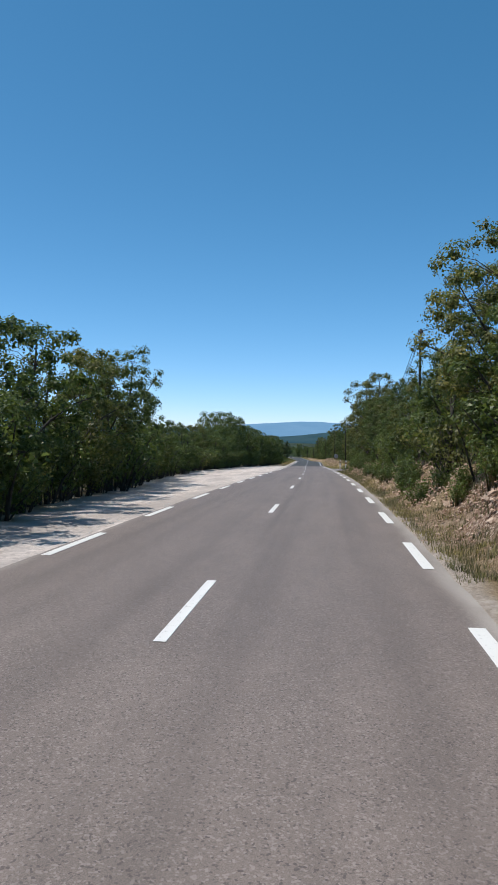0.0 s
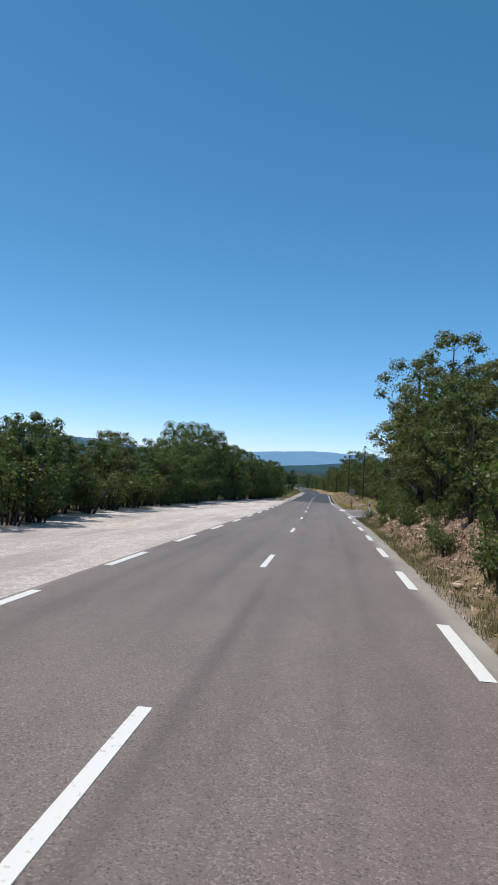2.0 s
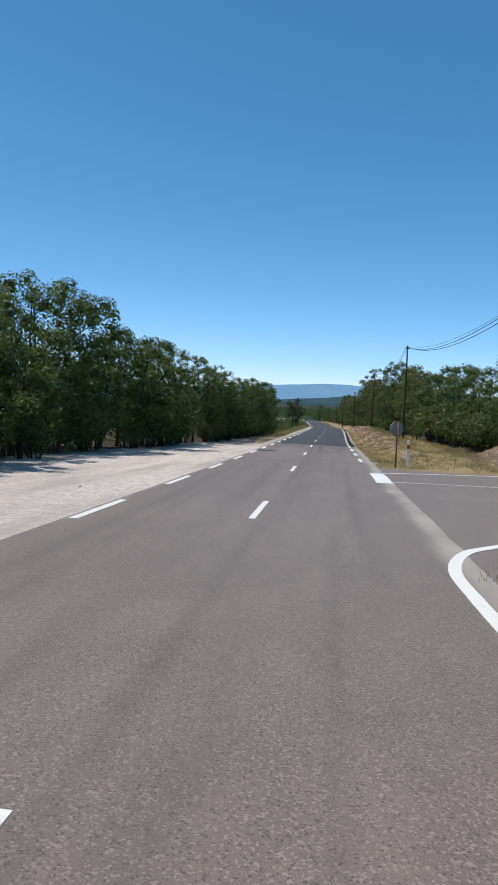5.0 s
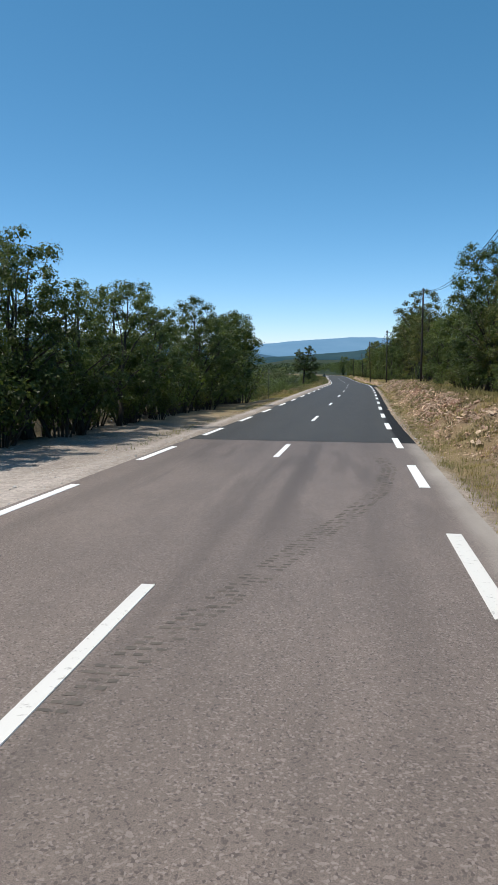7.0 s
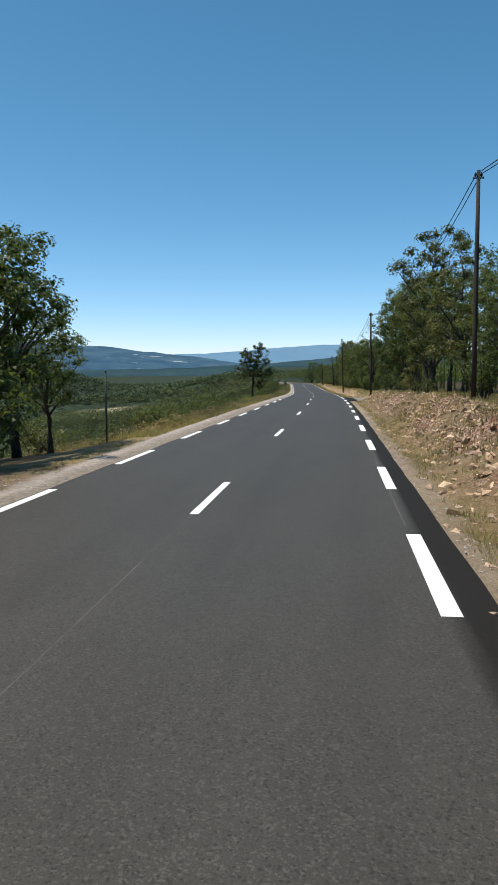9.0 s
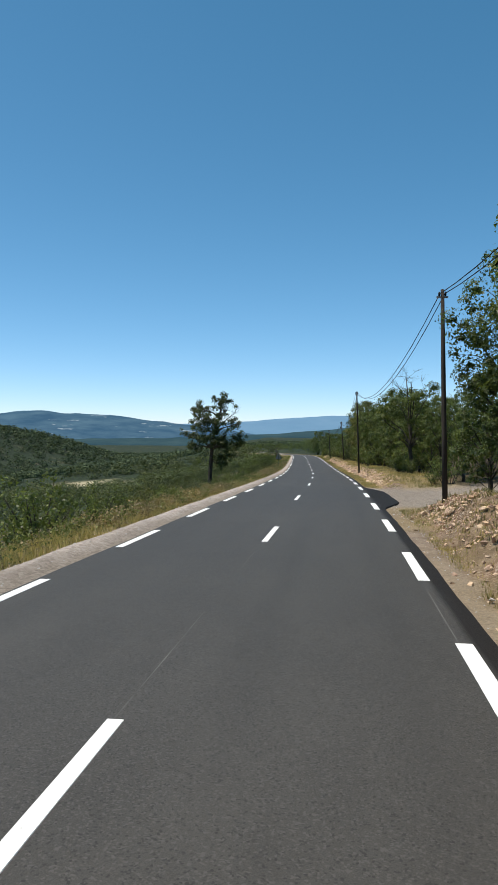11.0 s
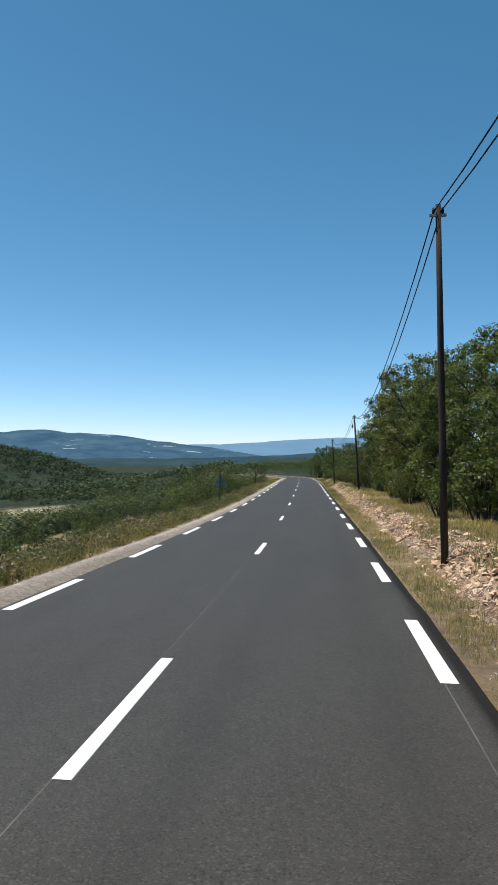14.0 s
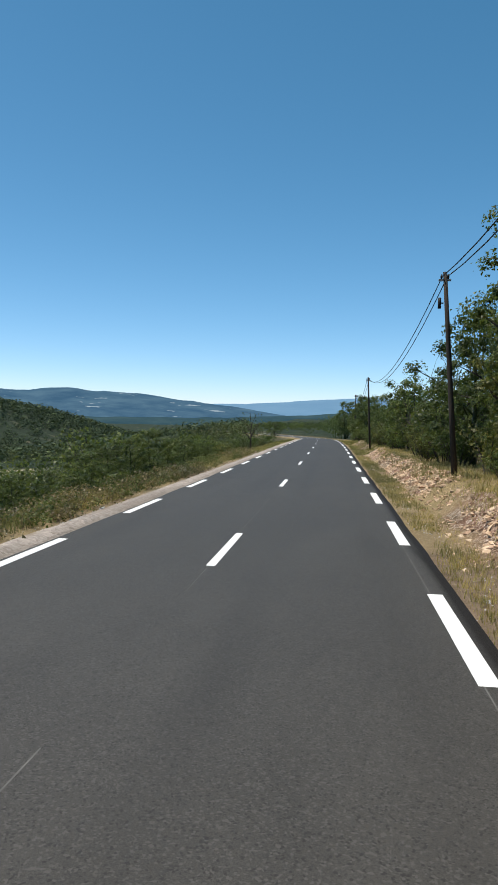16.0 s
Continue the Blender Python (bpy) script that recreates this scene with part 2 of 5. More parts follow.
M_BARK = two_tone("bark", (0.025, 0.021, 0.017), (0.085, 0.075, 0.062), 9, stretch=(1, 1, 0.25))
M_POLE = two_tone("weathered_pole_wood", (0.024, 0.020, 0.017), (0.060, 0.050, 0.041), 8, stretch=(1, 1, 0.06), depth=0.005)
M_ROCK = two_tone("limestone", (0.42, 0.30, 0.20), (0.80, 0.67, 0.52), 9, depth=0.02, vary=0.6)
M_REDROCK = two_tone("weathered_brown_limestone", (0.26, 0.175, 0.12), (0.64, 0.52, 0.42), 7, depth=0.02, vary=0.5)
M_WHITE = two_tone("white_plastic", (0.70, 0.70, 0.68), (0.80, 0.80, 0.78), 5, rough=0.5, depth=0.001)
M_RED = two_tone("red_reflector", (0.20, 0.035, 0.025), (0.26, 0.05, 0.035), 20, rough=0.4, depth=0.001)
M_RUST = two_tone("rusty_brown_steel", (0.14, 0.065, 0.035), (0.24, 0.12, 0.07), 12, rough=0.7, depth=0.002)
M_STEEL = two_tone("galvanised_steel", (0.20, 0.22, 0.23), (0.30, 0.32, 0.33), 10, rough=0.5, depth=0.001)
M_GREENSTEEL = two_tone("dull_green_steel", (0.05, 0.065, 0.05), (0.09, 0.11, 0.09), 10, rough=0.6, depth=0.001)
M_CABLE = two_tone("black_cable", (0.012, 0.012, 0.012), (0.02, 0.02, 0.02), 5, rough=0.6, depth=0.001)
M_IRON = two_tone("cast_iron", (0.03, 0.03, 0.03), (0.07, 0.065, 0.06), 30, rough=0.7, depth=0.004)
M_PATCH = asphalt("dark_asphalt_patch", (0.055, 0.054, 0.054), (0.075, 0.073, 0.072), (0.12, 0.12, 0.12), 0.3)


def haze_backdrop_material(name, low, high, patches):
    """Far land as a plain distant backdrop, its sky haze painted in and glowing."""
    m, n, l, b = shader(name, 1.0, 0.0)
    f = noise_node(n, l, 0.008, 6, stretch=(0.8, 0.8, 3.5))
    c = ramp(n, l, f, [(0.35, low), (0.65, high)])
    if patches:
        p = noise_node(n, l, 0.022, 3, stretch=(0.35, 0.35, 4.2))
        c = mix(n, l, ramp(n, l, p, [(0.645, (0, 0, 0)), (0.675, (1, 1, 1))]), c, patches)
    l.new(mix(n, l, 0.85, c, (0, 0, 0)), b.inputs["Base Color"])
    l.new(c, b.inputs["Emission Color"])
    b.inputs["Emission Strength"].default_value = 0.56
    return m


# these blues already hold the haze of the distance
M_FAR = haze_backdrop_material("haze_blue_mountain", (0.17, 0.34, 0.53), (0.195, 0.37, 0.56), None)
M_PLATEAU = haze_backdrop_material("haze_blue_wooded_plateau", (0.050, 0.125, 0.215), (0.098, 0.195, 0.285), (0.38, 0.48, 0.56))
M_RIDGE = haze_backdrop_material("hazy_dark_wooded_ridge", (0.034, 0.082, 0.112), (0.060, 0.118, 0.140), None)

# ---- the road's line: heading and slope every 20 m from 20 m behind the first dash ----
HEADING = [-0.5, 0.06, 0.63, 0.98, 1.49, 1.79, 2.0, 1.89, 1.1, 1.19, 1.63, 2.29, 3.38, 4.29, 4.75, 5.0, 4.9, 5.2, 5.6, 5.95, 6.2, 6.44, 6.57, 6.69, 6.81, 6.92, 7.02, 7.13]
GRADE = [-0.0048, -0.0154, -0.026, -0.0347, -0.038, -0.0379, -0.0355, -0.036, -0.0274, -0.0264, -0.0297, -0.0358, -0.04, -0.0353, -0.0247, -0.0211, -0.0200, -0.0230, -0.0290, -0.0330, -0.0300, -0.0200, -0.0116, -0.0106, -0.0098, -0.009, -0.0082, -0.0074]
SG = np.arange(-200.0, 5001.0, 1.0)
_k = np.arange(-20, 521, 20.0)
_th = np.radians(np.interp(SG, _k, HEADING))
_g = np.interp(SG, np.append(_k, 900), GRADE + [0.0])
_ahead = lambda v: np.concatenate([[0], np.cumsum((v[1:] + v[:-1]) / 2)])
RX, RY, RZ = _ahead(-np.sin(_th)), _ahead(np.cos(_th)), _ahead(_g)
RX, RY, RZ = RX - RX[200], RY - RY[200], RZ - RZ[200]


def W(s, d, z=0.0):
    """World place of a point s along the road, d to its right, z above its surface."""
    th = np.interp(s, SG, _th)
    return np.stack(np.broadcast_arrays(np.interp(s, SG, RX) + d * np.cos(th), np.interp(s, SG, RY) + d * np.sin(th), np.interp(s, SG, RZ) + z), -1)


def at(s, d, z=0.0):
    return Vector(W(float(s), float(d), float(z)).tolist())


def heading(s):
    return float(np.degrees(np.interp(s, SG, _th)))


def smooth(a, b, v):
    t = np.clip((np.asarray(v, float) - a) / (b - a), 0, 1)
    return t * t * (3 - 2 * t)


_perm = np.random.RandomState(7).rand(256, 256)


def vnoise(x, y):
    """Cheap value noise, 0 to 1."""
    x, y = np.asarray(x, float), np.asarray(y, float)
    xi, yi = np.floor(x).astype(int), np.floor(y).astype(int)
    u, v = x - xi, y - yi
    u, v = u * u * (3 - 2 * u), v * v * (3 - 2 * v)
    g = lambda a, b: _perm[a % 256, b % 256]
    return (g(xi, yi) * (1 - u) + g(xi + 1, yi) * u) * (1 - v) + (g(xi, yi + 1) * (1 - u) + g(xi + 1, yi + 1) * u) * v


def fbm(x, y, o=4):
    r, a, t = 0, 1.0, 0
    for i in range(o):
        r, t = r + a * vnoise(x * 2 ** i + 17 * i, y * 2 ** i + 31 * i), t + a
        a *= 0.5
    return r / t


LINE_L = lambda s: np.interp(s, [60, 130, 210], [2.96, 2.80, 2.68])
LINE_R = lambda s: np.interp(s, [60, 130, 210], [3.06, 2.88, 2.81])
TREE_L = lambda s: np.interp(s, [-20, 9, 30, 40, 62, 90, 98, 117, 135, 150], [5.4, 5.6, 7.2, 8.2, 9.6, 9.4, 9.0, 6.8, 6.6, 6.4])   # wood's edge on the left
SEAM = 121.0
BEND = lambda s: -np.clip(np.asarray(s, float) - 372, 0, 80) ** 2 / 200      # the road swings off to the left


def edge_r(s):
    """Right edge of the asphalt."""
    e = np.interp(s, [-50, 0, 60, SEAM, 135, 200, 300], [3.28, 3.30, 3.55, 3.40, 3.30, 3.08, 3.08])
    e = e + smooth(191.5, 195, s) * (1 - smooth(202, 207, s)) * 0.75 + 0.03 * (fbm(s * 1.3, s * 0 + 5, 3) - 0.5) * 2
    return e


def edge_l(s):
    return np.interp(s, [-50, 60, 119, 125, 210], [3.12, 3.12, 3.0, 2.92, 2.82]) + 0.05 * (fbm(s * 0.9, s * 0 + 9, 3) - 0.5)


START = lambda s: np.interp(s, [70, 100, 118, 130, 172, 190, 215], [0.5, 1.2, 0.7, 0.4, 0.35, 0.35, 0.38])     # where the bank begins beyond the verge
WIDE = lambda s: np.interp(s, [70, 115, 160, 190, 215, 300], [1.9, 2.2, 2.2, 1.3, 1.1, 1.2])                    # how wide its slope is


BERM = lambda s: np.interp(s, [160, 190, 232, 256, 300], [3.6, 3.42, 3.28, 3.12, 3.1])      # the raised lip outside the left shoulder


def height(s, d):
    """Ground height over the road's surface at (s, d)."""
    s, d = np.broadcast_arrays(np.asarray(s, float), np.asarray(d, float))
    z = np.full(s.shape, -0.05)
    # right: rocky cutting with grass on its top
    d = d - BEND(s)
    u = d - 3.5
    n1 = fbm(s * 0.35, d * 0.5, 4) - 0.5
    n2 = fbm(s * 1.7 + 40, d * 1.9, 4) - 0.5
    top = np.interp(s, [-40, 10, 55, 70, 76, 96, 103, 125, 160, 187, 193, 206, 211, 240, 275, 330, 352], [1.5, 1.5, 1.35, 1.05, 0.0, -0.05, 0.3, 1.0, 1.15, 0.9, 0.0, 0.0, 0.55, 0.65, 0.6, 0.45, 0.05])
    start, wide = START(s), WIDE(s)
    rise = smooth(0, 1, (u - start) / wide) * top + smooth(3, 16, u) * np.interp(s, [70, 78, 96, 110, 200], [1.2, 0.1, 0.0, 0.3, 0.5])
    mid = np.exp(-((u - start - wide * 0.5) / (wide * 0.48)) ** 2) * np.clip(top, 0, 1)
    right = np.where(u > 0, rise + mid * (n2 * 1.15 + n1 * 0.5) + smooth(0, 2, u) * n1 * 0.25, 0)
    right = right + 1.35 * np.exp(-((s - 102) / 3.0) ** 2 - ((d - 11.2) / 1.9) ** 2)
    # left: lay-by, wood, later the fall to the valley
    w = -d - 3.2
    fall = smooth(140, 172, s)
    drop = -(smooth(0.7, 4, w) * 0.8 + np.clip(w - 2.2, 0, 22) * 0.225 + np.clip(w - 24, 0, 130) * 0.13)
    left = np.where(w > 0, fall * drop + smooth(0.3, 3, w) * n1 * 0.22, 0)
    left = np.where(w > 0, left - (1 - fall) * np.clip(w - 30, 0, 200) * 0.03, left)
    z = z + right + left + 0.13 * fall * np.exp(-((-d - BERM(s) + 0.12 * (fbm(s * 0.7, s * 0, 3) - 0.5)) / 0.24) ** 2)
    # far land: valley on the left, rising hill beyond it
    far = smooth(60, 260, -d) * smooth(100, 350, s)
    hill = 74 * np.exp(-((d + 560) / 230) ** 2 - ((s - 860) / 330) ** 2) + 34 * np.exp(-((d + 300) / 150) ** 2 - ((s - 1050) / 300) ** 2)
    z = z + far * (hill - 6) + smooth(40, 300, np.abs(d)) * 2.5 * (fbm(s * 0.02, d * 0.02, 3) - 0.5)
    # ahead the land sinks into the basin
    z = z - smooth(420, 1600, s) * 26
    return z


def ground_at(s, d, sink=0.0):
    return at(s, d, float(height(s, d)) - sink)


# ---- mesh helpers ----
def mesh_arrays(name, verts, faces, material):
    me = bpy.data.meshes.new(name)
    verts = np.asarray(verts, float)
    faces = np.asarray(faces, int)
    k = faces.shape[1]
    me.vertices.add(len(verts))
    me.vertices.foreach_set("co", verts.ravel())
    me.loops.add(faces.size)
    me.loops.foreach_set("vertex_index", faces.ravel())
    me.polygons.add(len(faces))
    me.polygons.foreach_set("loop_start", np.arange(0, faces.size, k))
    me.polygons.foreach_set("loop_total", np.full(len(faces), k))
    me.materials.append(material)
    me.polygons.foreach_set("use_smooth", np.zeros(len(faces), bool))
    me.update(calc_edges=True)
    me.validate()
    return me


def grid_faces(nu, nv):
    i = np.arange(nu - 1)[:, None] * nv + np.arange(nv - 1)[None, :]
    return np.stack([i, i + nv, i + nv + 1, i + 1], -1).reshape(-1, 4)


def shade(me):
    me.polygons.foreach_set("use_smooth", np.ones(len(me.polygons), bool))
    return me


def part(name, bm, material, parent, label=""):
    """A bmesh as one mesh object under a thing or a part."""
    me = bpy.data.meshes.new(name)
    bm.to_mesh(me)
    bm.free()
    me.materials.append(material)
    ob = new(name, me)
    ob.parent = parent
    return tagged(ob, label)


def child(name, me, parent, m=None, label=""):
    ob = new(name, me)
    ob.parent = parent
    if m is not None:
        ob.matrix_basis = m
    return tagged(ob, label)


def tube(bm, pts, radii, sides=7, caps=True):
    """A tapered tube through points."""
    rings = []
    pts = [Vector(p) for p in pts]
    for i, p in enumerate(pts):
        a = pts[min(i + 1, len(pts) - 1)] - pts[max(i - 1, 0)]
        q = a.to_track_quat("Z", "Y")
        rings.append([bm.verts.new(p + q @ Vector((math.cos(2 * math.pi * k / sides) * radii[i], math.sin(2 * math.pi * k / sides) * radii[i], 0))) for k in range(sides)])
    for a, c in zip(rings, rings[1:]):
        for k in range(sides):
            f = bm.faces.new((a[k], a[(k + 1) % sides], c[(k + 1) % sides], c[k]))
            f.smooth = True
    if caps:
        bm.faces.new(list(reversed(rings[0])))
        bm.faces.new(rings[-1])


def box(bm, sx, sy, sz, m=None, bevel=0.0):
    r = bmesh.ops.create_cube(bm, size=1, matrix=(m or Matrix()) @ Matrix.Diagonal((sx, sy, sz, 1)))
    if bevel:
        e = list({e for v in r["verts"] for e in v.link_edges})
        bmesh.ops.bevel(bm, geom=e, offset=bevel, segments=2, affect="EDGES")


def empty(name, m, label="", category="", group="", kind=""):
    ob = new(name)
    ob.empty_display_size = 0.2
    ob.matrix_basis = m
    return tagged(ob, label, category, group, kind)


# ---- ground: one sheet to the horizon ----
gs = np.concatenate([np.arange(-150, -20, 5.0), np.arange(-20, 330, 0.55), np.arange(330, 540, 3.0), np.geomspace(540, 4700, 60)])
gd = np.concatenate([-np.geomspace(2600, 60, 26), -np.geomspace(56, 14, 18), np.arange(-13.5, -4.6, 0.55), np.arange(-4.55, -2.8, 0.15), [-2.7, 2.7, 3.1], np.arange(3.3, 8.2, 0.26), np.arange(8.6, 14, 0.8), np.geomspace(14.5, 60, 16), np.geomspace(66, 2600, 16)])
S, D = np.meshgrid(gs, gd, indexing="ij")
DD = D.copy()
gz = height(S, DD)
me = shade(mesh_arrays("ground", W(S, DD, gz).reshape(-1, 3), grid_faces(len(gs), len(gd))[:, ::-1], M_GROUND))
edge = (fbm(S * 0.5, D * 0.5, 4) - 0.5)
fine_edge = (fbm(S * 2.2, D * 2.2, 3) - 0.5)
D = D - BEND(S)
tl = TREE_L(S)
masks = {}
layby = (D < 0) * smooth(tl + 1.2, tl - 0.2, -D + edge * 2.0) * (1 - smooth(122, 140, S))
shoulder = (D < 0) * smooth(0.42, 0.08, -D - BERM(S) + fine_edge * 0.5) * smooth(100, 125, S)
r_edge = (D > 0) * smooth(3.85, 3.45, D + fine_edge * 0.5) * np.interp(S, [60, 112, 124, 188, 210], [0.85, 0.75, 0.4, 0.35, 0.15])
drive = (D > 0) * smooth(192, 194, S - (D - 4) * 0.15) * (1 - smooth(205, 208, S - (D - 4) * 0.15)) * smooth(30, 20, D)
masks["tan"] = (D < 0) * smooth(105, 125, S) * (0.9 - 0.65 * np.exp(-((-D - BERM(S) + fine_edge * 0.2) / 0.22) ** 2)) + (D > 0) * np.where(S > 185, 0.95, 0.45)
masks["gravel"] = np.clip(layby + (shoulder + r_edge) * (1 - 0.85 * smooth(345, 372, S)) + drive, 0, 1)
u = D - 3.5
st = START(S) + WIDE(S) * 0.55 - 0.9
masks["rock"] = np.clip(np.exp(-((u - st - 0.9 + edge * 0.5) / np.where(S > 190, 0.5, 0.75)) ** 2) * 1.6 * smooth(0.42, 0.6, fbm(S * 0.4, D * 0.6, 4) + 0.06), 0, 1) * (D > 0) * (1 - smooth(73, 77, S) * (1 - smooth(100, 106, S))) * (S < 335) + 1.2 * np.exp(-((S - 102) / 3.2) ** 2 - ((D - 11.2) / 2.0) ** 2)
masks["grass"] = np.clip(smooth(0.3, 0.55, fbm(S * 0.3 + 9, D * 0.3, 4)) + smooth(300, 340, S), 0, 1)
masks["wood"] = np.clip(smooth(0.3, 1.6, -D - tl + edge * 1.5 + 0.9 * smooth(112, 122, S)) * (1 - smooth(152, 162, S)) + smooth(7.5, 9, D + edge * 2) * (1 - smooth(76, 80, S) * (1 - smooth(96, 102, S))), 0, 1)
masks["red"] = (D > 0) * (0.35 * (1 - smooth(66, 76, S)) + 0.35 * smooth(105, 125, S) * (1 - smooth(165, 190, S)))
masks["field"] = (1.0 - smooth(9, 13, np.abs(D + 66 + 0.35 * (S - 405)))) * (1 - smooth(14, 20, np.abs(S - 405)))
masks["canopy"] = np.clip(smooth(28, 45, np.abs(D)) + smooth(442, 452, S) + 0.85 * smooth(8, 14, -D + edge * 6) * smooth(155, 170, S) * smooth(0.36, 0.62, fbm(S * 0.16, D * 0.22, 4) + 0.25 * smooth(14, 34, -D)) + smooth(310, 345, S) * smooth(6.5, 9, np.abs(D) + edge * 3) + smooth(7, 11, -D + edge * 5) * smooth(300, 330, S) * 0.9 + smooth(3.6, 5.0, np.abs(D) + edge) * smooth(372, 392, S) * 0.85, 0, 1)
for key, v in masks.items():
    a = me.attributes.new(key, "FLOAT", "POINT")
    a.data.foreach_set("value", np.ascontiguousarray(v.reshape(-1), dtype=np.float32))
tagged(new("ground", me), "dry stony ground with gravel lay-by and verges", "ground", kind="structure")


# ---- road ----
def strip(name, s0, s1, step, left, right, material, z=0.0, cols=13):
    s = np.append(np.arange(s0, s1, step), s1)
    t = np.linspace(0, 1, cols)
    Sx, Tx = np.meshgrid(s, t, indexing="ij")
    lo, hi = left(s)[:, None], right(s)[:, None]
    d = lo + (hi - lo) * Tx
    top = W(Sx, d, z + 0.0 * d)
    # turned-down edges
    a = W(s, left(s) - 0.03, z - 0.09)[:, None, :]
    b = W(s, right(s) + 0.03, z - 0.09)[:, None, :]
    v = np.concatenate([a, top, b], 1)
    me = mesh_arrays(name, v.reshape(-1, 3), grid_faces(len(s), cols + 2)[:, ::-1], material)
    lane = np.concatenate([lo, d, hi], 1)
    sl = np.repeat(s[:, None], cols + 2, 1)
    patchy = np.clip(1.5 * fbm(sl * 0.16, lane * 1.5, 4) - 0.35, 0, 1)
    tr = sum(np.exp(-((lane - c) / 0.21) ** 2) for c in (-2.2, -0.75, 0.75, 2.2)) * patchy * (0.45 if s0 < SEAM - 1 else 0.35)
    if s0 < SEAM - 1:
        # narrow tyre streaks that wander a little
        for c, wide, dark_ in ((0.24, 0.11, 0.55), (0.50, 0.07, 0.25), (1.55, 0.08, 0.30), (1.98, 0.10, 0.34), (-0.55, 0.09, 0.22), (-1.7, 0.12, 0.25), (-2.35, 0.10, 0.22)):
            sway = c + 0.16 * (fbm(sl * 0.05 + c * 7, sl * 0 + 2, 3) - 0.5)
            tr = tr + dark_ * np.exp(-((lane - sway) / wide) ** 2) * np.clip(2.2 * fbm(sl * 0.10 + c * 3, sl * 0 + 5, 3) - 0.55, 0, 1)
    tr = tr + smooth(106, 112, sl) * (1 - smooth(SEAM - 0.3, SEAM, sl)) * smooth(0.52, 0.62, fbm(sl * 0.35 + lane * 0.5, lane * 2.6, 5)) * 0.4
    if s0 > SEAM - 1:
        tar = 0.96 * smooth(2.86, 2.96, lane - BEND(sl) + 0.08 * (fbm(sl * 0.5, lane, 3) - 0.5)) + 0.4 * smooth(2.84, 2.92, BEND(sl) - lane)
        ta = me.attributes.new("bitumen", "FLOAT", "POINT")
        ta.data.foreach_set("value", np.ascontiguousarray(np.clip(tar, 0, 1).reshape(-1), dtype=np.float32))
    if s0 < SEAM - 1:
        tr = tr + 0.3 * smooth(110, 120, sl)
        du = smooth(2.95, 3.3, lane + 0.25 * (fbm(sl * 0.8, lane, 3) - 0.5)) + 0.6 * smooth(2.95, 3.15, -lane + 0.2 * (fbm(sl * 0.7, lane, 3) - 0.5))
        da = me.attributes.new("dust", "FLOAT", "POINT")
        da.data.foreach_set("value", np.ascontiguousarray(np.clip(du * 0.8, 0, 1).reshape(-1), dtype=np.float32))
    at_ = me.attributes.new("track", "FLOAT", "POINT")
    at_.data.foreach_set("value", np.ascontiguousarray(tr.reshape(-1), dtype=np.float32))
    return me


old = tagged(new("road_old", strip("road_old", -150, SEAM, 1.0, lambda s: -edge_l(s), edge_r, M_OLD, cols=91)), "worn grey asphalt country road", "road", kind="structure")
fresh = tagged(new("road_new", strip("road_new", SEAM - 0.03, 445, 1.0, lambda s: BEND(s) - edge_l(s), lambda s: BEND(s) + edge_r(s), M_NEW, z=0.004, cols=65)), "freshly laid dark asphalt country road", "road", kind="structure")

# side road that joins on the right
def mouth():
    nd = 26
    v = []
    for k in range(nd):
        t = k / (nd - 1)
        d = 3.3 + 22 * t ** 1.6
        near = 76.6 - 5.6 * math.exp(-(d - 3.3) / 0.9) + 0.10 * (d - 3.3)
        far_ = 94.6 + 2.2 * math.exp(-(d - 3.3) / 1.2) + 0.22 * (d - 3.3)
        for q in np.linspace(near, far_, 14):
            v.append(W(q, d, -0.004).tolist())
    me = mesh_arrays("side_road", v, grid_faces(nd, 14), M_OLD)
    me.attributes.new("track", "FLOAT", "POINT")
    return me


tagged(new("side_road", mouth()), "grey asphalt side road joining the country road", "road", kind="structure")


def dash_mesh(name, s0, length, d0, width, z=0.004):
    """A painted dash as a thin slab that follows the road."""
    s = np.linspace(s0, s0 + length, 5)
    d = d0(s) + BEND(s)
    rows = []
    for off, zz in ((-0.5, -0.002), (-0.47, z), (0.47, z), (0.5, -0.002)):
        rows.append(W(s, d + off * width, zz + 0.004))
    v = np.stack(rows, 1).reshape(-1, 3)
    return mesh_arrays(name, v, grid_faces(5, 4)[:, ::-1], M_OLDPAINT if s0 < 108 else M_PAINT)


def dash(s0, d0, width, length=3.0):
    owner = old if s0 < SEAM else fresh
    child("lane_dash", dash_mesh("lane_dash", s0, length, d0, width), owner)


rnd = random.Random(4)
OFFSET = {15: -0.10, 17: 0.035, 18: 0.06, 19: 0.02}
LENGTH = {5: 2.8, 10: 3.2}
for k in range(-3, 33):
    start = 13 * k + rnd.uniform(-0.06, 0.06) + (0.3 if k in (0, 1) else -0.2 if k in (4, 5, 6, 10) else 0)
    dash(start, lambda s, o=OFFSET.get(k, 0.0): 0 * s + o, 0.13, LENGTH.get(k, 3.0))
for k in range(-5, 66):
    s0 = 6.5 * k + (-1.68 if k < 13 else -1.19 if k < 26 else -1.35)
    dash(s0, lambda s: -LINE_L(s), 0.16)
for k in range(-5, 11):
    dash(6.5 * k - 1.70, LINE_R, 0.18)
for k in range(15, 66):
    dash(6.5 * k + 2.53, LINE_R, 0.18)


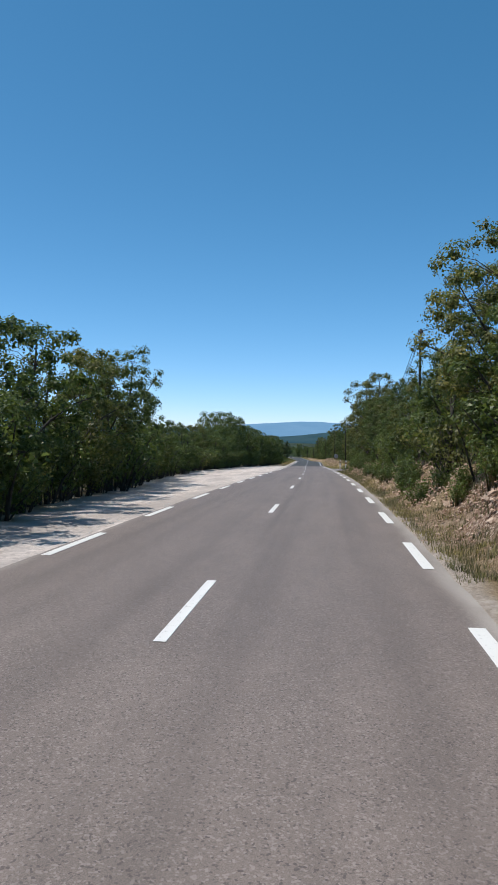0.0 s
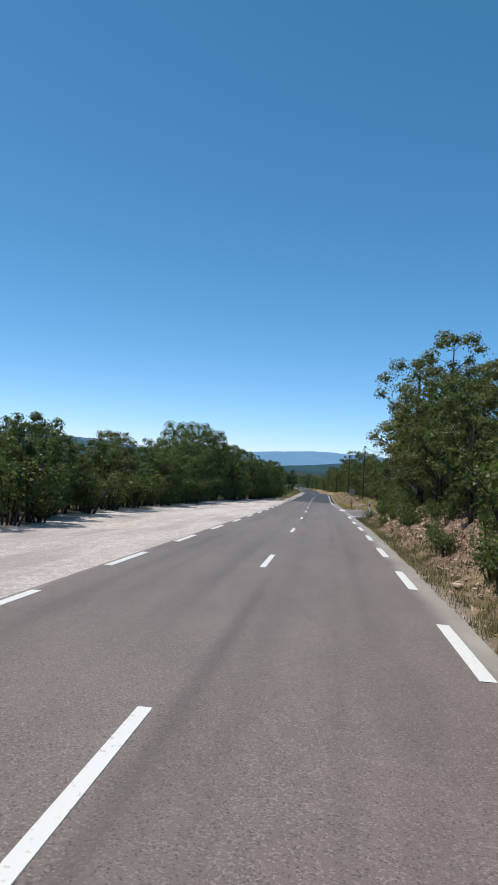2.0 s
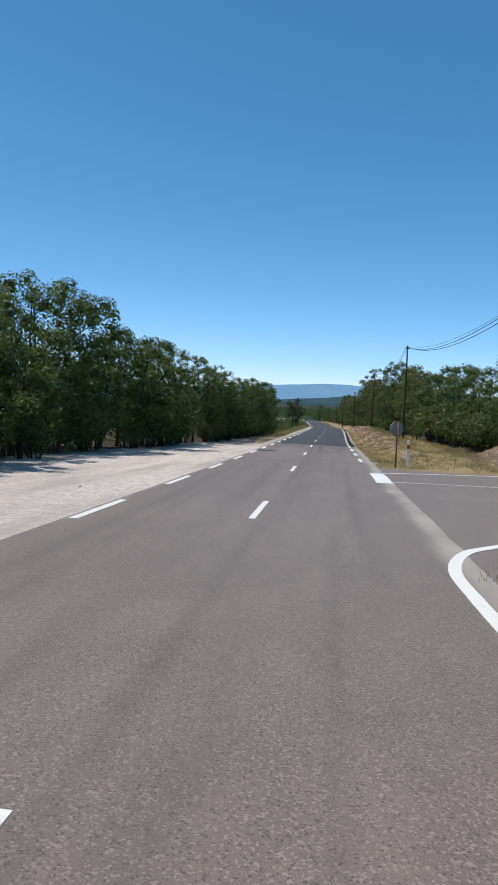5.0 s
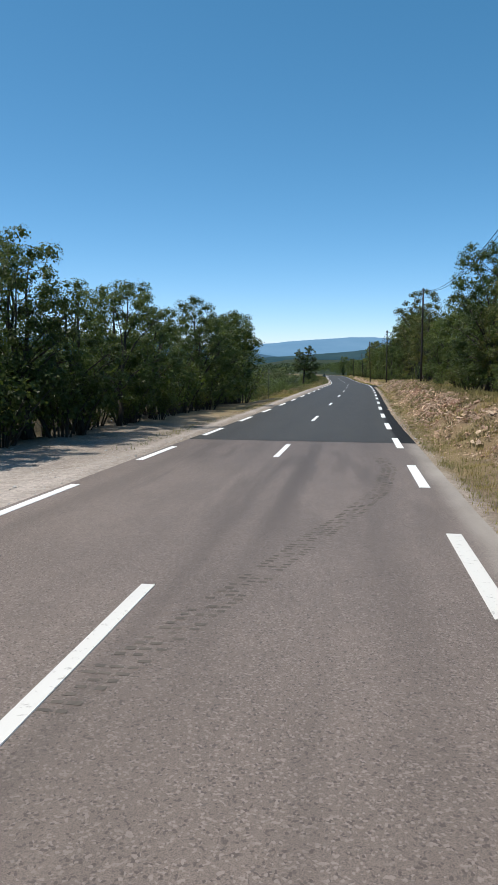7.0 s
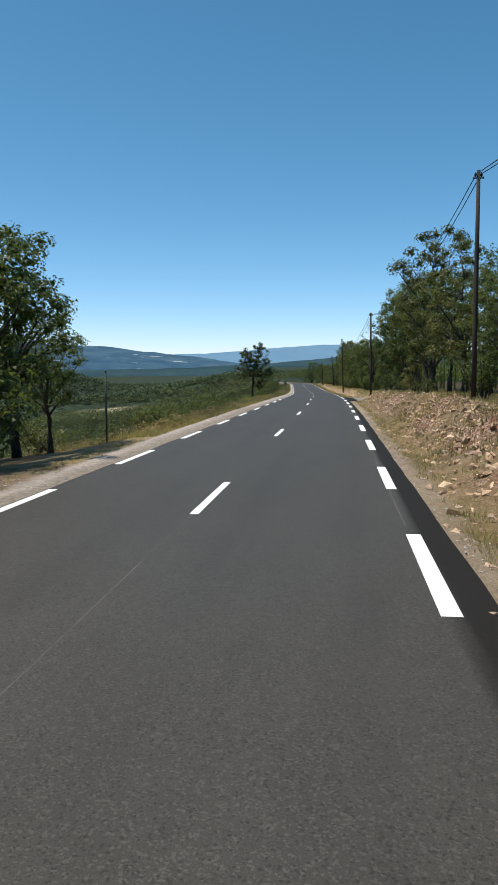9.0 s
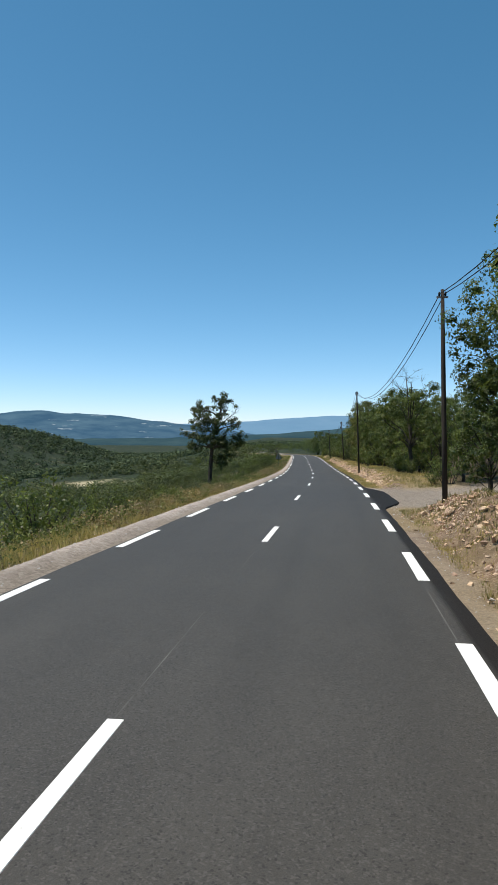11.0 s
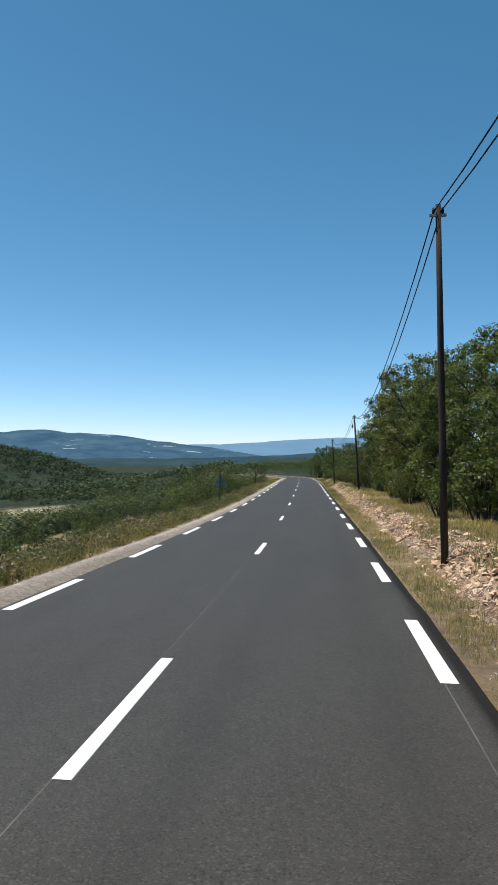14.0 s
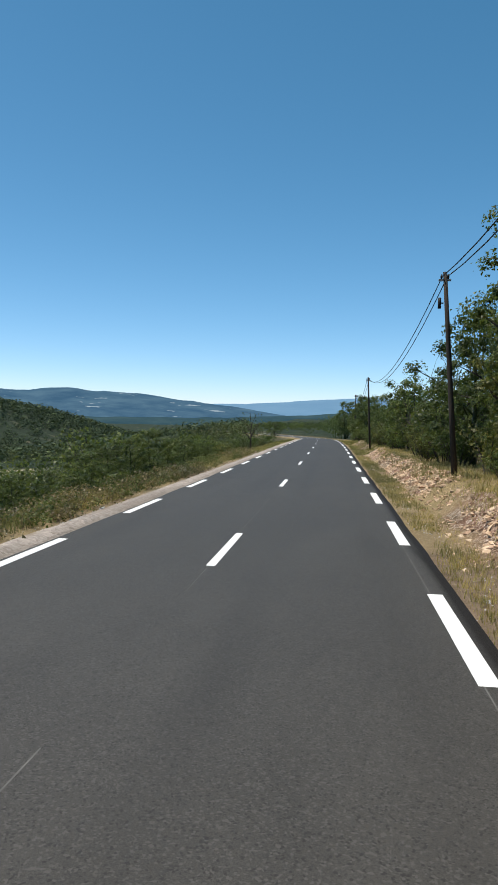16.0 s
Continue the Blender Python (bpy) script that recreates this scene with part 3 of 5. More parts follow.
def painted_line(name, pts, width):
    """A painted line through road places, following its bends."""
    pts = np.array(pts, float)
    t = np.linspace(0, len(pts) - 1, 10 * (len(pts) - 1) + 1)
    i = np.clip(t.astype(int), 0, len(pts) - 2)
    f = (t - i)[:, None]
    p0, p1, p2, p3 = pts[np.clip(i - 1, 0, None)], pts[i], pts[i + 1], pts[np.clip(i + 2, None, len(pts) - 1)]
    c = 0.5 * (2 * p1 + (p2 - p0) * f + (2 * p0 - 5 * p1 + 4 * p2 - p3) * f ** 2 + (3 * p1 - p0 - 3 * p2 + p3) * f ** 3)
    g = np.gradient(c, axis=0)
    nrm = np.stack([g[:, 1], -g[:, 0]], 1) / np.linalg.norm(g, axis=1)[:, None]
    rows = [W(c[:, 0] + nrm[:, 0] * o * width, c[:, 1] + nrm[:, 1] * o * width, z + 0.004) for o, z in ((-0.5, -0.003), (-0.47, 0.004), (0.47, 0.004), (0.5, -0.003))]
    child(name, mesh_arrays(name, np.stack(rows, 1).reshape(-1, 3), grid_faces(len(c), 4), M_OLDPAINT), old)


painted_line("edge_line", [(70.6, 3.16), (72.5, 3.10), (74.2, 3.12), (75.6, 3.5), (76.4, 4.1), (77.2, 4.9), (78.0, 6.0), (79.0, 7.6)], 0.18)
painted_line("edge_line", [(88.6, 3.5), (88.9, 5.0), (89.2, 7.8), (89.8, 11.0)], 0.08)
painted_line("edge_line", [(92.6, 3.1), (93.6, 5.0), (95.0, 8.5), (96.4, 12.0)], 0.14)
painted_line("give_way_block", [(88.0, 3.2), (90.2, 3.22), (92.4, 3.2)], 0.55)


# thin pale setting-out lines left on the new surface between the dashes
def setting_out(d0, s0, s1):
    s = np.arange(s0, s1, 1.0)
    wob = 0.02 * (fbm(s * 0.4, s * 0 + 3, 3) - 0.5)
    v = np.stack([W(s, d0(s) + wob - 0.006, 0.0055), W(s, d0(s) + wob + 0.006, 0.0055)], 1).reshape(-1, 3)
    left_over = fbm(s[:-1] * 0.22 + d0(s[:-1]), s[:-1] * 0 + 8, 3) > 0.44
    child("setting_out_line", mesh_arrays("setting_out_line", v, grid_faces(len(s), 2)[left_over][:, ::-1], M_CHALK), fresh, None, "thin pale chalk line")


M_CHALK = two_tone("chalk", (0.07, 0.07, 0.067), (0.17, 0.165, 0.155), 1.3)
setting_out(lambda s: 0 * s - 0.02, SEAM + 0.5, 298)
setting_out(lambda s: LINE_R(s) - 0.05, SEAM + 0.5, 298)


# prints of a knobbly tyre pressed into the old surface before the seam
def tread_prints():
    rs = random.Random(9)
    v = []
    for s in np.arange(104.6, 117.4, 0.105):
        d = float(np.interp(s, [104.6, 105.5, 107.4, 109, 110.5, 112.6, 115.3, 117.4], [0.1, 0.4, 0.92, 1.32, 1.72, 2.2, 2.45, 2.3]))
        for side in (-0.11, 0.0, 0.11):
            if rs.random() < 0.66:
                a, w, h = side + rs.uniform(-0.01, 0.01), rs.uniform(0.03, 0.045), rs.uniform(0.016, 0.03)
                v += [W(s + y, d + a + x, 0.0025).tolist() for x, y in ((-w, -h), (w, -h), (w, h), (-w, h))]
    tagged(child("tread_print", mesh_arrays("tread_print", v, np.arange(len(v)).reshape(-1, 4), M_RUBBER), old), "dark rows of tyre tread prints", kind="stuff")


M_RUBBER = two_tone("rubber_mark", (0.085, 0.076, 0.066), (0.15, 0.128, 0.11), 4.0, depth=0.001)
tread_prints()


# ---- trees and bushes ----
def leaf_quads(rs, centres, radii, count, size):
    """Many small leaves, scattered in clumps."""
    k = rs.choice(len(centres), count, p=radii ** 2 / (radii ** 2).sum())
    v = rs.normal(size=(count, 3))
    v /= np.linalg.norm(v, axis=1)[:, None]
    v[:, 2] = np.where(rs.rand(count) < 0.35, np.abs(v[:, 2]), v[:, 2])
    r = radii[k] * rs.uniform(0.3, 1.0, count) ** 0.5
    p = centres[k] + v * r[:, None] * np.array([1, 1, 0.75])
    # facing: outward and up, with much scatter
    nrm = v * 1.0 + rs.normal(size=(count, 3)) * 0.5 + np.array([0, 0, 0.45])
    nrm /= np.linalg.norm(nrm, axis=1)[:, None]
    a = np.cross(nrm, rs.normal(size=(count, 3)))
    a /= np.linalg.norm(a, axis=1)[:, None]
    b = np.cross(nrm, a)
    ln = (size * rs.uniform(0.6, 1.35, count))[:, None]
    wd = ln * rs.uniform(0.5, 0.85, count)[:, None]
    q = np.stack([p - a * ln * 0.5 - nrm * ln * 0.18, p + b * wd * 0.6 + a * ln * 0.2, p - b * wd * 0.6 + a * ln * 0.3], 1)
    return q.reshape(-1, 3), np.arange(count * 3).reshape(-1, 3)


def clump_leaves(rs, centres, radii, count, size, axis):
    """Leaves on the outer and upper shell of each clump, so that the clumps stand apart in the light."""
    k = rs.choice(len(centres), count, p=radii ** 2 / (radii ** 2).sum())
    out = centres - axis
    out[:, 2] = 0
    out /= np.linalg.norm(out, axis=1)[:, None] + 0.15
    v = rs.normal(size=(count, 3))
    v /= np.linalg.norm(v, axis=1)[:, None]
    v = v + 0.42 * out[k] + np.array([0, 0, 0.38])
    v /= np.linalg.norm(v, axis=1)[:, None]
    r = radii[k] * rs.uniform(0.35, 1.0, count) ** 0.45
    r *= np.where(rs.rand(count) < 0.10, rs.uniform(1.0, 1.35, count), 1.0)
    inner = rs.rand(count) < 0.28
    r = np.where(inner, radii[k] * rs.uniform(0.0, 0.55, count), r)
    p = centres[k] + v * r[:, None] * np.array([1, 1, 0.8])
    nrm = v + rs.normal(size=(count, 3)) * 0.42 + np.array([0, 0, 0.3])
    nrm /= np.linalg.norm(nrm, axis=1)[:, None]
    a = np.cross(nrm, rs.normal(size=(count, 3)))
    a /= np.linalg.norm(a, axis=1)[:, None]
    b = np.cross(nrm, a)
    ln = (size * rs.uniform(0.6, 1.35, count) * np.where(inner, 1.5, 1.0))[:, None]
    wd = ln * rs.uniform(0.55, 0.9, count)[:, None]
    q = np.stack([p - a * ln * 0.5 - nrm * ln * 0.15, p + b * wd * 0.55 + a * ln * rs.uniform(0.0, 0.4, (count, 1)), p - b * wd * 0.6 + a * ln * rs.uniform(0.1, 0.5, (count, 1))], 1)
    return q.reshape(-1, 3), np.arange(count * 3).reshape(-1, 3)


def tree_meshes(seed, h, spread, leaves, leaf, clear=0.25, lean=0.1, dry=False, bare=0.0, clump=0.5, stems=1, clumps=60):
    """Trunk-with-limbs mesh and crown mesh of a downy oak: its crown is a lobed body of separate leaf clumps. bare: the leafless share, at the top."""
    rs = np.random.RandomState(seed)
    bm = bmesh.new()
    trunks = []
    r0 = h * 0.018 + 0.02
    n = 7
    for q in range(stems):
        base = Vector((0, 0, -0.25)) if stems == 1 else Vector((rs.uniform(-0.3, 0.3), rs.uniform(-0.3, 0.3), -0.25))
        tilt = Vector((rs.normal() * lean, rs.normal() * lean, 0))
        pts = [base]
        for i in range(1, n + 1):
            pts.append(base + Vector((tilt.x * i * h / n * 0.5 + rs.normal() * 0.06 * h / n, tilt.y * i * h / n * 0.5 + rs.normal() * 0.06 * h / n, 0.25 + 0.86 * h * i / n)))
        tube(bm, pts, [r0 * (1.25 if i == 0 else 1 - 0.86 * i / n) for i in range(n + 1)], 7)
        trunks.append(pts)
    lobe, ph, ph2 = rs.randint(2, 4), rs.uniform(0, 6.28), rs.uniform(0, 6.28)
    mid = trunks[0][4]
    places, rad = [Vector((mid.x, mid.y, 0.95 * h - clump * 0.5))], [clump * 0.8]
    for _ in range(6000):
        if len(places) >= clumps:
            break
        f, az = rs.rand(), rs.uniform(0, 6.28)
        body = math.sin(math.pi * (0.14 + 0.76 * f)) ** 0.7
        reach = (spread - clump * 0.45) * body * (1 + 0.24 * math.sin(lobe * az + ph + 4 * f) + 0.14 * math.sin(5 * az + ph2 - 7 * f)) * rs.uniform(0.2, 1.0) ** 0.42
        c = Vector((mid.x * f + math.cos(az) * reach, mid.y * f + math.sin(az) * reach, h * (clear + (0.94 - clear) * f)))
        r = clump * rs.uniform(0.6, 1.2)
        if all((c - o).length > 0.62 * (r + w) for o, w in zip(places, rad)):
            places.append(c)
            rad.append(r)
    limit = sorted(c.z for c in places)[int(len(places) * (1 - bare)) - 1] if bare else 1e9
    # a few strong limbs, from which the lesser branches part
    joints = [(pts[k], r0 * (1 - 0.86 * k / n)) for pts in trunks for k in range(max(1, int(clear * n * 0.9)), n + 1)]
    for j in range(9):
        pts = trunks[j % stems]
        az = 2.4 * j + ph
        far = max(places, key=lambda c: (c.x - mid.x) * math.cos(az) + (c.y - mid.y) * math.sin(az) - 0.5 * abs(c.z - h * (clear + (0.85 - clear) * j / 8)))
        k = max(clear * 0.9, min(0.8, far.z / h * 0.62)) * n
        o = pts[int(k)].lerp(pts[min(int(k) + 1, n)], k - int(k))
        rr = r0 * (1 - 0.86 * k / n) * 0.55
        bow = Vector((rs.normal() * 0.08, rs.normal() * 0.08, 0.10 * (far - o).length))
        line = [o, o.lerp(far, 0.35) + bow, o.lerp(far, 0.7) + bow * 0.8 + Vector((rs.normal() * 0.08, rs.normal() * 0.08, 0)), far]
        tube(bm, line, [rr, rr * 0.72, rr * 0.45, rr * 0.2], 5, False)
        joints += [(line[1], rr * 0.7), (line[1].lerp(line[2], 0.5), rr * 0.6), (line[2], rr * 0.45)]
    leafy, leafy_r = [], []
    for c, r in zip(places, rad):
        o, ro = min(joints, key=lambda q: (q[0] - c).length + 2.0 * max(0, q[0].z - c.z + 0.15))
        m1 = o.lerp(c, 0.55) + Vector((rs.normal() * 0.08, rs.normal() * 0.08, 0.10 * (c - o).length))
        rr = max(0.007, min(ro * 0.5, 0.022))
        tube(bm, [o, m1, c], [rr, rr * 0.6, rr * 0.25], 3, False)
        if c.z <= limit:
            leafy.append(list(c))
            leafy_r.append(r)
        else:
            for y in range(9):
                tw = Vector((rs.normal() * 0.5, rs.normal() * 0.5, abs(rs.normal()) * 0.5)) * r
                tube(bm, [m1.lerp(c, rs.uniform(0.3, 1)), c + tw], [rr * 0.5, rr * 0.2], 3, False)
    me_t = bpy.data.meshes.new("trunk")
    bm.to_mesh(me_t)
    bm.free()
    me_t.materials.append(M_BARK)
    axis = np.array([mid.x, mid.y, 0.0])
    v, f = clump_leaves(rs, np.array(leafy or [[0, 0, h]]), np.array(leafy_r or [0.2]), leaves, leaf, axis)
    return me_t, mesh_arrays("crown", v, f, M_LEAF_DRY if dry else M_LEAF)


def bush_meshes(seed, h, spread, leaves, leaf, dry=False):
    rs = np.random.RandomState(seed)
    bm = bmesh.new()
    tips, rad = [], []
    for j in range(11):
        az, reach, top = rs.uniform(0, 6.28), spread * rs.uniform(0.2, 1.0), h * rs.uniform(0.45, 1.0)
        e1 = Vector((math.cos(az) * reach, math.sin(az) * reach, top))
        tube(bm, [Vector((math.cos(az) * 0.08, math.sin(az) * 0.08, -0.15)), e1 * 0.55, e1], [0.022, 0.014, 0.005], 4, False)
        for f in (0.45, 0.75, 1.0):
            tips.append(e1 * f + Vector((0, 0, 0.04)))
            rad.append(spread * rs.uniform(0.22, 0.42))
    me_t = bpy.data.meshes.new("stem")
    bm.to_mesh(me_t)
    bm.free()
    me_t.materials.append(M_BARK)
    v, f = leaf_quads(rs, np.array([list(t) for t in tips]), np.array(rad), leaves, leaf)
    v[:, 2] = np.maximum(v[:, 2], 0.02)
    return me_t, mesh_arrays("foliage", v, f, M_LEAF_DRY if dry else M_LEAF)


def plant(name, meshes, label, category, group, names=("trunk", "crown")):
    ob = empty(name, Matrix(), label, category, group)
    for nm, me in zip(names, meshes):
        child(nm, me, ob)
    return ob


USED = set()


def put(proto, s, d, scale=1.0, rs=random, sink=0.12, tall=1.0, label="", z=None):
    p = ground_at(s, d, sink) if z is None else at(s, d, z)
    m = Matrix.Translation(p) @ pose(0, 0, 0, rs.uniform(-3, 3), rs.uniform(-3, 3), rs.uniform(0, 360)) @ Matrix.Diagonal((scale, scale, scale * tall, 1))
    if proto.name not in USED:
        USED.add(proto.name)
        proto.matrix_basis = m
        ob = proto
    else:
        ob = copy_thing(proto, m)
    return tagged(ob, label)


def top_of(ob):
    return max(max(v.co.z for v in o.data.vertices) for o in ob.children)


def oaks(first, h, rows, leaf, label, dry=False, lean=0.1):
    return [plant("oak_tree", tree_meshes(first + i, h, sp, lv, leaf, clear=cl, clump=cp, stems=sm, dry=dry, lean=lean, clumps=int(7.5 * h * sp / (4 * cp) + 8)), label, "tree", "roadside oaks") for i, (sp, lv, cl, cp, sm) in enumerate(rows)]


OAKS = oaks(11, 5.4, [(1.8, 8700, 0.14, 0.46, 1), (1.6, 8000, 0.18, 0.42, 2), (2.0, 9300, 0.12, 0.50, 1), (1.5, 7400, 0.20, 0.40, 1), (1.7, 8400, 0.12, 0.44, 3)], 0.098, "small green downy oak with a dense crown")
DRY_OAKS = oaks(41, 5.4, [(1.7, 8900, 0.12, 0.44, 2), (1.6, 8200, 0.16, 0.42, 1)], 0.096, "oak with sunburnt yellow-brown leaves", True)
TALL = oaks(71, 8.0, [(2.3, 12100, 0.18, 0.54, 1), (2.0, 11100, 0.22, 0.50, 2), (2.5, 13200, 0.16, 0.58, 1), (1.9, 10600, 0.26, 0.50, 1)], 0.102, "tall green downy oak with an uneven crown")
TALL_DRY = oaks(91, 7.6, [(2.2, 12700, 0.14, 0.52, 2), (2.0, 11600, 0.20, 0.48, 1)], 0.098, "tall oak with yellowing sunlit leaves", True)
CLEAR = oaks(151, 8.4, [(2.0, 10600, 0.36, 0.52, 1), (1.8, 9900, 0.40, 0.48, 2), (2.2, 11400, 0.34, 0.55, 1)], 0.102, "tall oak with a bare dark trunk below its crown")
THIN_OAKS = oaks(61, 6.0, [(1.5, 7000, 0.32, 0.42, 1), (1.4, 6300, 0.36, 0.40, 1), (1.6, 7400, 0.30, 0.44, 2)], 0.095, "slender open-crowned oak with visible trunk", False, 0.16)
DARK = oaks(171, 6.0, [(2.1, 9000, 0.10, 0.52, 1), (1.9, 8400, 0.14, 0.50, 2)], 0.105, "dense dark green oak at the roadside")
FAR_OAKS = oaks(81, 5.4, [(1.9, 3800, 0.12, 0.50, 1), (1.7, 3500, 0.14, 0.48, 2), (2.1, 4000, 0.10, 0.52, 1)], 0.13, "green oak standing on the slope")
BROAD = plant("oak_tree", tree_meshes(411, 8.2, 4.2, 46000, 0.13, clear=0.06, clump=0.85, stems=2, clumps=170), "broad round dark green oak beside the gravel lay-by", "tree", "roadside oaks")
# dark green oak leaves; the crowns' missing shade is also put into this colour
M_DARKLEAF = leaf_material("dark_oak_leaves", (0.013, 0.024, 0.007), (0.038, 0.060, 0.017), (0.10, 0.128, 0.040), 0.3)
for ob in DARK + [BROAD]:
    ob.children[1].data.materials[0] = M_DARKLEAF
M_BROWNLEAF = leaf_material("withered_brown_leaves", (0.055, 0.038, 0.02), (0.15, 0.10, 0.05), (0.26, 0.19, 0.10))
BUSHES = [plant("bush", bush_meshes(101 + i, 1.0, 0.75, 1300, 0.066, dry=i == 2), ["low green oak scrub bush", "low leafy green shrub", "low shrub with yellowing leaves"][i], "bush", "roadside scrub", ("stem", "foliage")) for i in range(3)]
FAR_BUSHES = [plant("bush", bush_meshes(121 + i, 1.2, 1.0, 2400, 0.072, dry=i == 1), "green scrub bush on the slope", "bush", "valley scrub", ("stem", "foliage")) for i in range(2)]
BROWN = plant("withered_bush", bush_meshes(131, 0.8, 0.7, 1100, 0.07), "withered brown shrub on the rocky bank", "bush", "roadside scrub", ("stem", "foliage"))
BROWN.children[1].data.materials[0] = M_BROWNLEAF
FAR_BUSHES[0].children[1].data.materials[0] = M_SHRUB
TOPS = {o.name: top_of(o) for o in OAKS + DRY_OAKS + TALL + TALL_DRY + THIN_OAKS + FAR_OAKS + CLEAR + DARK + [BROAD]}


def tree_to(pool, s, d, top, rs, slim=1.0):
    """A tree whose crown ends at that height over the road."""
    proto = rs.choice(pool)
    need = top - float(height(s, d)) + 0.12
    k = need / TOPS[proto.name]
    wide = min(1.25, max(0.62, k)) * slim
    return put(proto, s, d, wide, rs, tall=k / wide)


rt = random.Random(21)
BACK = []          # trees deeper in the woods, joined below
TOP_L = lambda s: float(np.interp(s, [-5, 9, 12, 15, 17, 18.5, 21, 24.5, 27, 30, 33, 38, 42, 46, 53, 56, 60, 65, 70, 74, 79, 86, 90, 93, 96, 99, 102, 105, 114, 119, 122, 125, 130, 134, 137, 141, 146, 151, 156, 160],
                                      [4.6, 4.6, 4.7, 5.2, 5.0, 4.5, 5.3, 5.8, 6.0, 6.1, 3.6, 3.2, 3.5, 4.0, 4.5, 4.8, 4.8, 4.4, 4.3, 4.5, 4.8, 5.5, 5.8, 6.3, 7.0, 7.2, 6.8, 6.6, 6.9, 6.5, 6.0, 5.8, 5.8, 5.0, 5.4, 6.0, 6.3, 6.0, 5.8, 5.0]))
tree_to([BROAD], 96.5, -12.2, 8.1, random.Random(2))
tree_to(TALL[:1], 27.3, -7.9, 6.7, random.Random(4), 0.95)
s = 7.0
while s < 152.5:
    d = -(float(TREE_L(s)) + float(np.interp(s, [24, 34, 112, 122], [0.9, 1.7, 1.7, 0.4])) + rt.uniform(-0.4, 0.5))
    pool = OAKS + DRY_OAKS + DRY_OAKS
    if TOP_L(s) > 5.9:
        pool = TALL
    if s > 124:
        pool = TALL[:3] + OAKS[:3] + CLEAR[:1]
    if not 92.5 < s < 100.5 and not 25 < s < 29.5:
        tree_to(pool, s, d, TOP_L(s) * rt.uniform(0.92, 1.1), rt)
    for b_ in (1, 2):
        if s < 152:
            BACK.append((s + rt.uniform(-1, 1), d - 2.9 * b_ + rt.uniform(-0.7, 0.7), TOP_L(s) * rt.uniform(0.72, 0.92)))
    s += rt.uniform(2.2, 3.1) if s < 120 else rt.uniform(2.3, 3.1)
s = 34.0
while s < 107:
    if not 91 < s < 101:
        tree_to(OAKS + DARK if s > 74 else OAKS + DRY_OAKS + DRY_OAKS, s, -(float(TREE_L(s)) + 0.75 + rt.uniform(-0.3, 0.4)), TOP_L(s) * rt.uniform(0.72, 0.95), rt, 1.1)
    s += rt.uniform(2.8, 3.8)
rb = random.Random(91)
for k in range(14):
    q = 10.5 + 1.6 * k + rb.uniform(-0.4, 0.4)
    put(BUSHES[2] if k % 3 else BUSHES[0], q, -(float(TREE_L(q)) + rb.uniform(0.5, 1.1)), rb.uniform(1.0, 1.4), rb, sink=0.08, tall=1.1)
s = 4.0
while s < 150:
    put(rt.choice(BUSHES), s, -(float(TREE_L(s)) + (0.5 if s < 118 else -0.1) + rt.uniform(-0.3, 0.8)), rt.uniform(0.7, 1.6), rt, sink=0.05)
    s += rt.uniform(1.5, 2.8)

for k in range(15):
    q = 117 + 2.2 * k + rb.uniform(-0.7, 0.7)
    put(BUSHES[k % 2], q, -(float(TREE_L(q)) + rb.uniform(0.3, 1.0)), rb.uniform(1.1, 1.6), rb, sink=0.08, tall=1.15)
tree_to(TALL[2:3], 120.3, -7.7, 6.7, random.Random(51), 0.85)
tree_to(CLEAR[2:], 153.6, -7.5, 6.2, random.Random(5), 1.15)
tree_to(CLEAR[:1], 157.0, -7.9, 5.8, random.Random(6), 1.1)

# right bank before the side road
TOP_R = lambda s: float(np.interp(s, [2, 10, 14, 18, 20.5, 22.5, 28, 33, 38, 42, 46, 50, 55, 61, 66, 72], [7.6, 8.2, 9.2, 9.2, 7.6, 7.0, 6.8, 7.0, 7.5, 7.5, 7.8, 7.5, 7.7, 7.9, 8.0, 6.8]))
s = 8.0
while s < 70:
    tree_to(TALL[:2] + TALL_DRY + TALL_DRY, s, 6.5 + rt.uniform(-0.5, 0.5), TOP_R(s) * rt.uniform(0.82, 1.0), rt)
    if rt.random() < 0.7 and s < 52:
        tree_to(DRY_OAKS + DRY_OAKS + OAKS, s + 1.2, 5.7 + rt.uniform(-0.3, 0.4), TOP_R(s) * rt.uniform(0.5, 0.72), rt)
    for b_ in (1, 2):
        BACK.append((s + rt.uniform(-1, 1), 6.6 + 2.9 * b_ + rt.uniform(-0.7, 0.7), TOP_R(s) * rt.uniform(0.7, 0.98)))
    s += rt.uniform(2.3, 3.2)
tree_to(TALL[:1], 77.2, 9.3, 6.2, random.Random(16), 0.8)
tree_to(TALL[2:3], 69.6, 6.8, 7.4, random.Random(15), 0.72)
tree_to(TALL[:1], 64.2, 6.5, 8.7, random.Random(14), 0.8)
tree_to(TALL_DRY[:1], 58.6, 5.6, 9.3, rt, 1.05)
tree_to(TALL_DRY[1:], 53.0, 5.8, 8.8, rt, 1.05)
tree_to(TALL[2:3], 73.0, 9.4, 5.8, rt)
s = 7.0
while s < 72:
    put(rt.choice(BUSHES), s, (5.6 if s < 42 else 6.5) + rt.uniform(-0.35, 0.4), rt.uniform(0.8, 1.5) * (1 if s < 42 else 0.7), rt, sink=0.05)
    s += rt.uniform(1.5, 2.8)
for k in range(40):
    put(BROWN, 9 + 1.6 * k + rt.uniform(-0.6, 0.6), rt.uniform(4.4, 5.4), rt.uniform(0.6, 1.2), rt, sink=0.05)
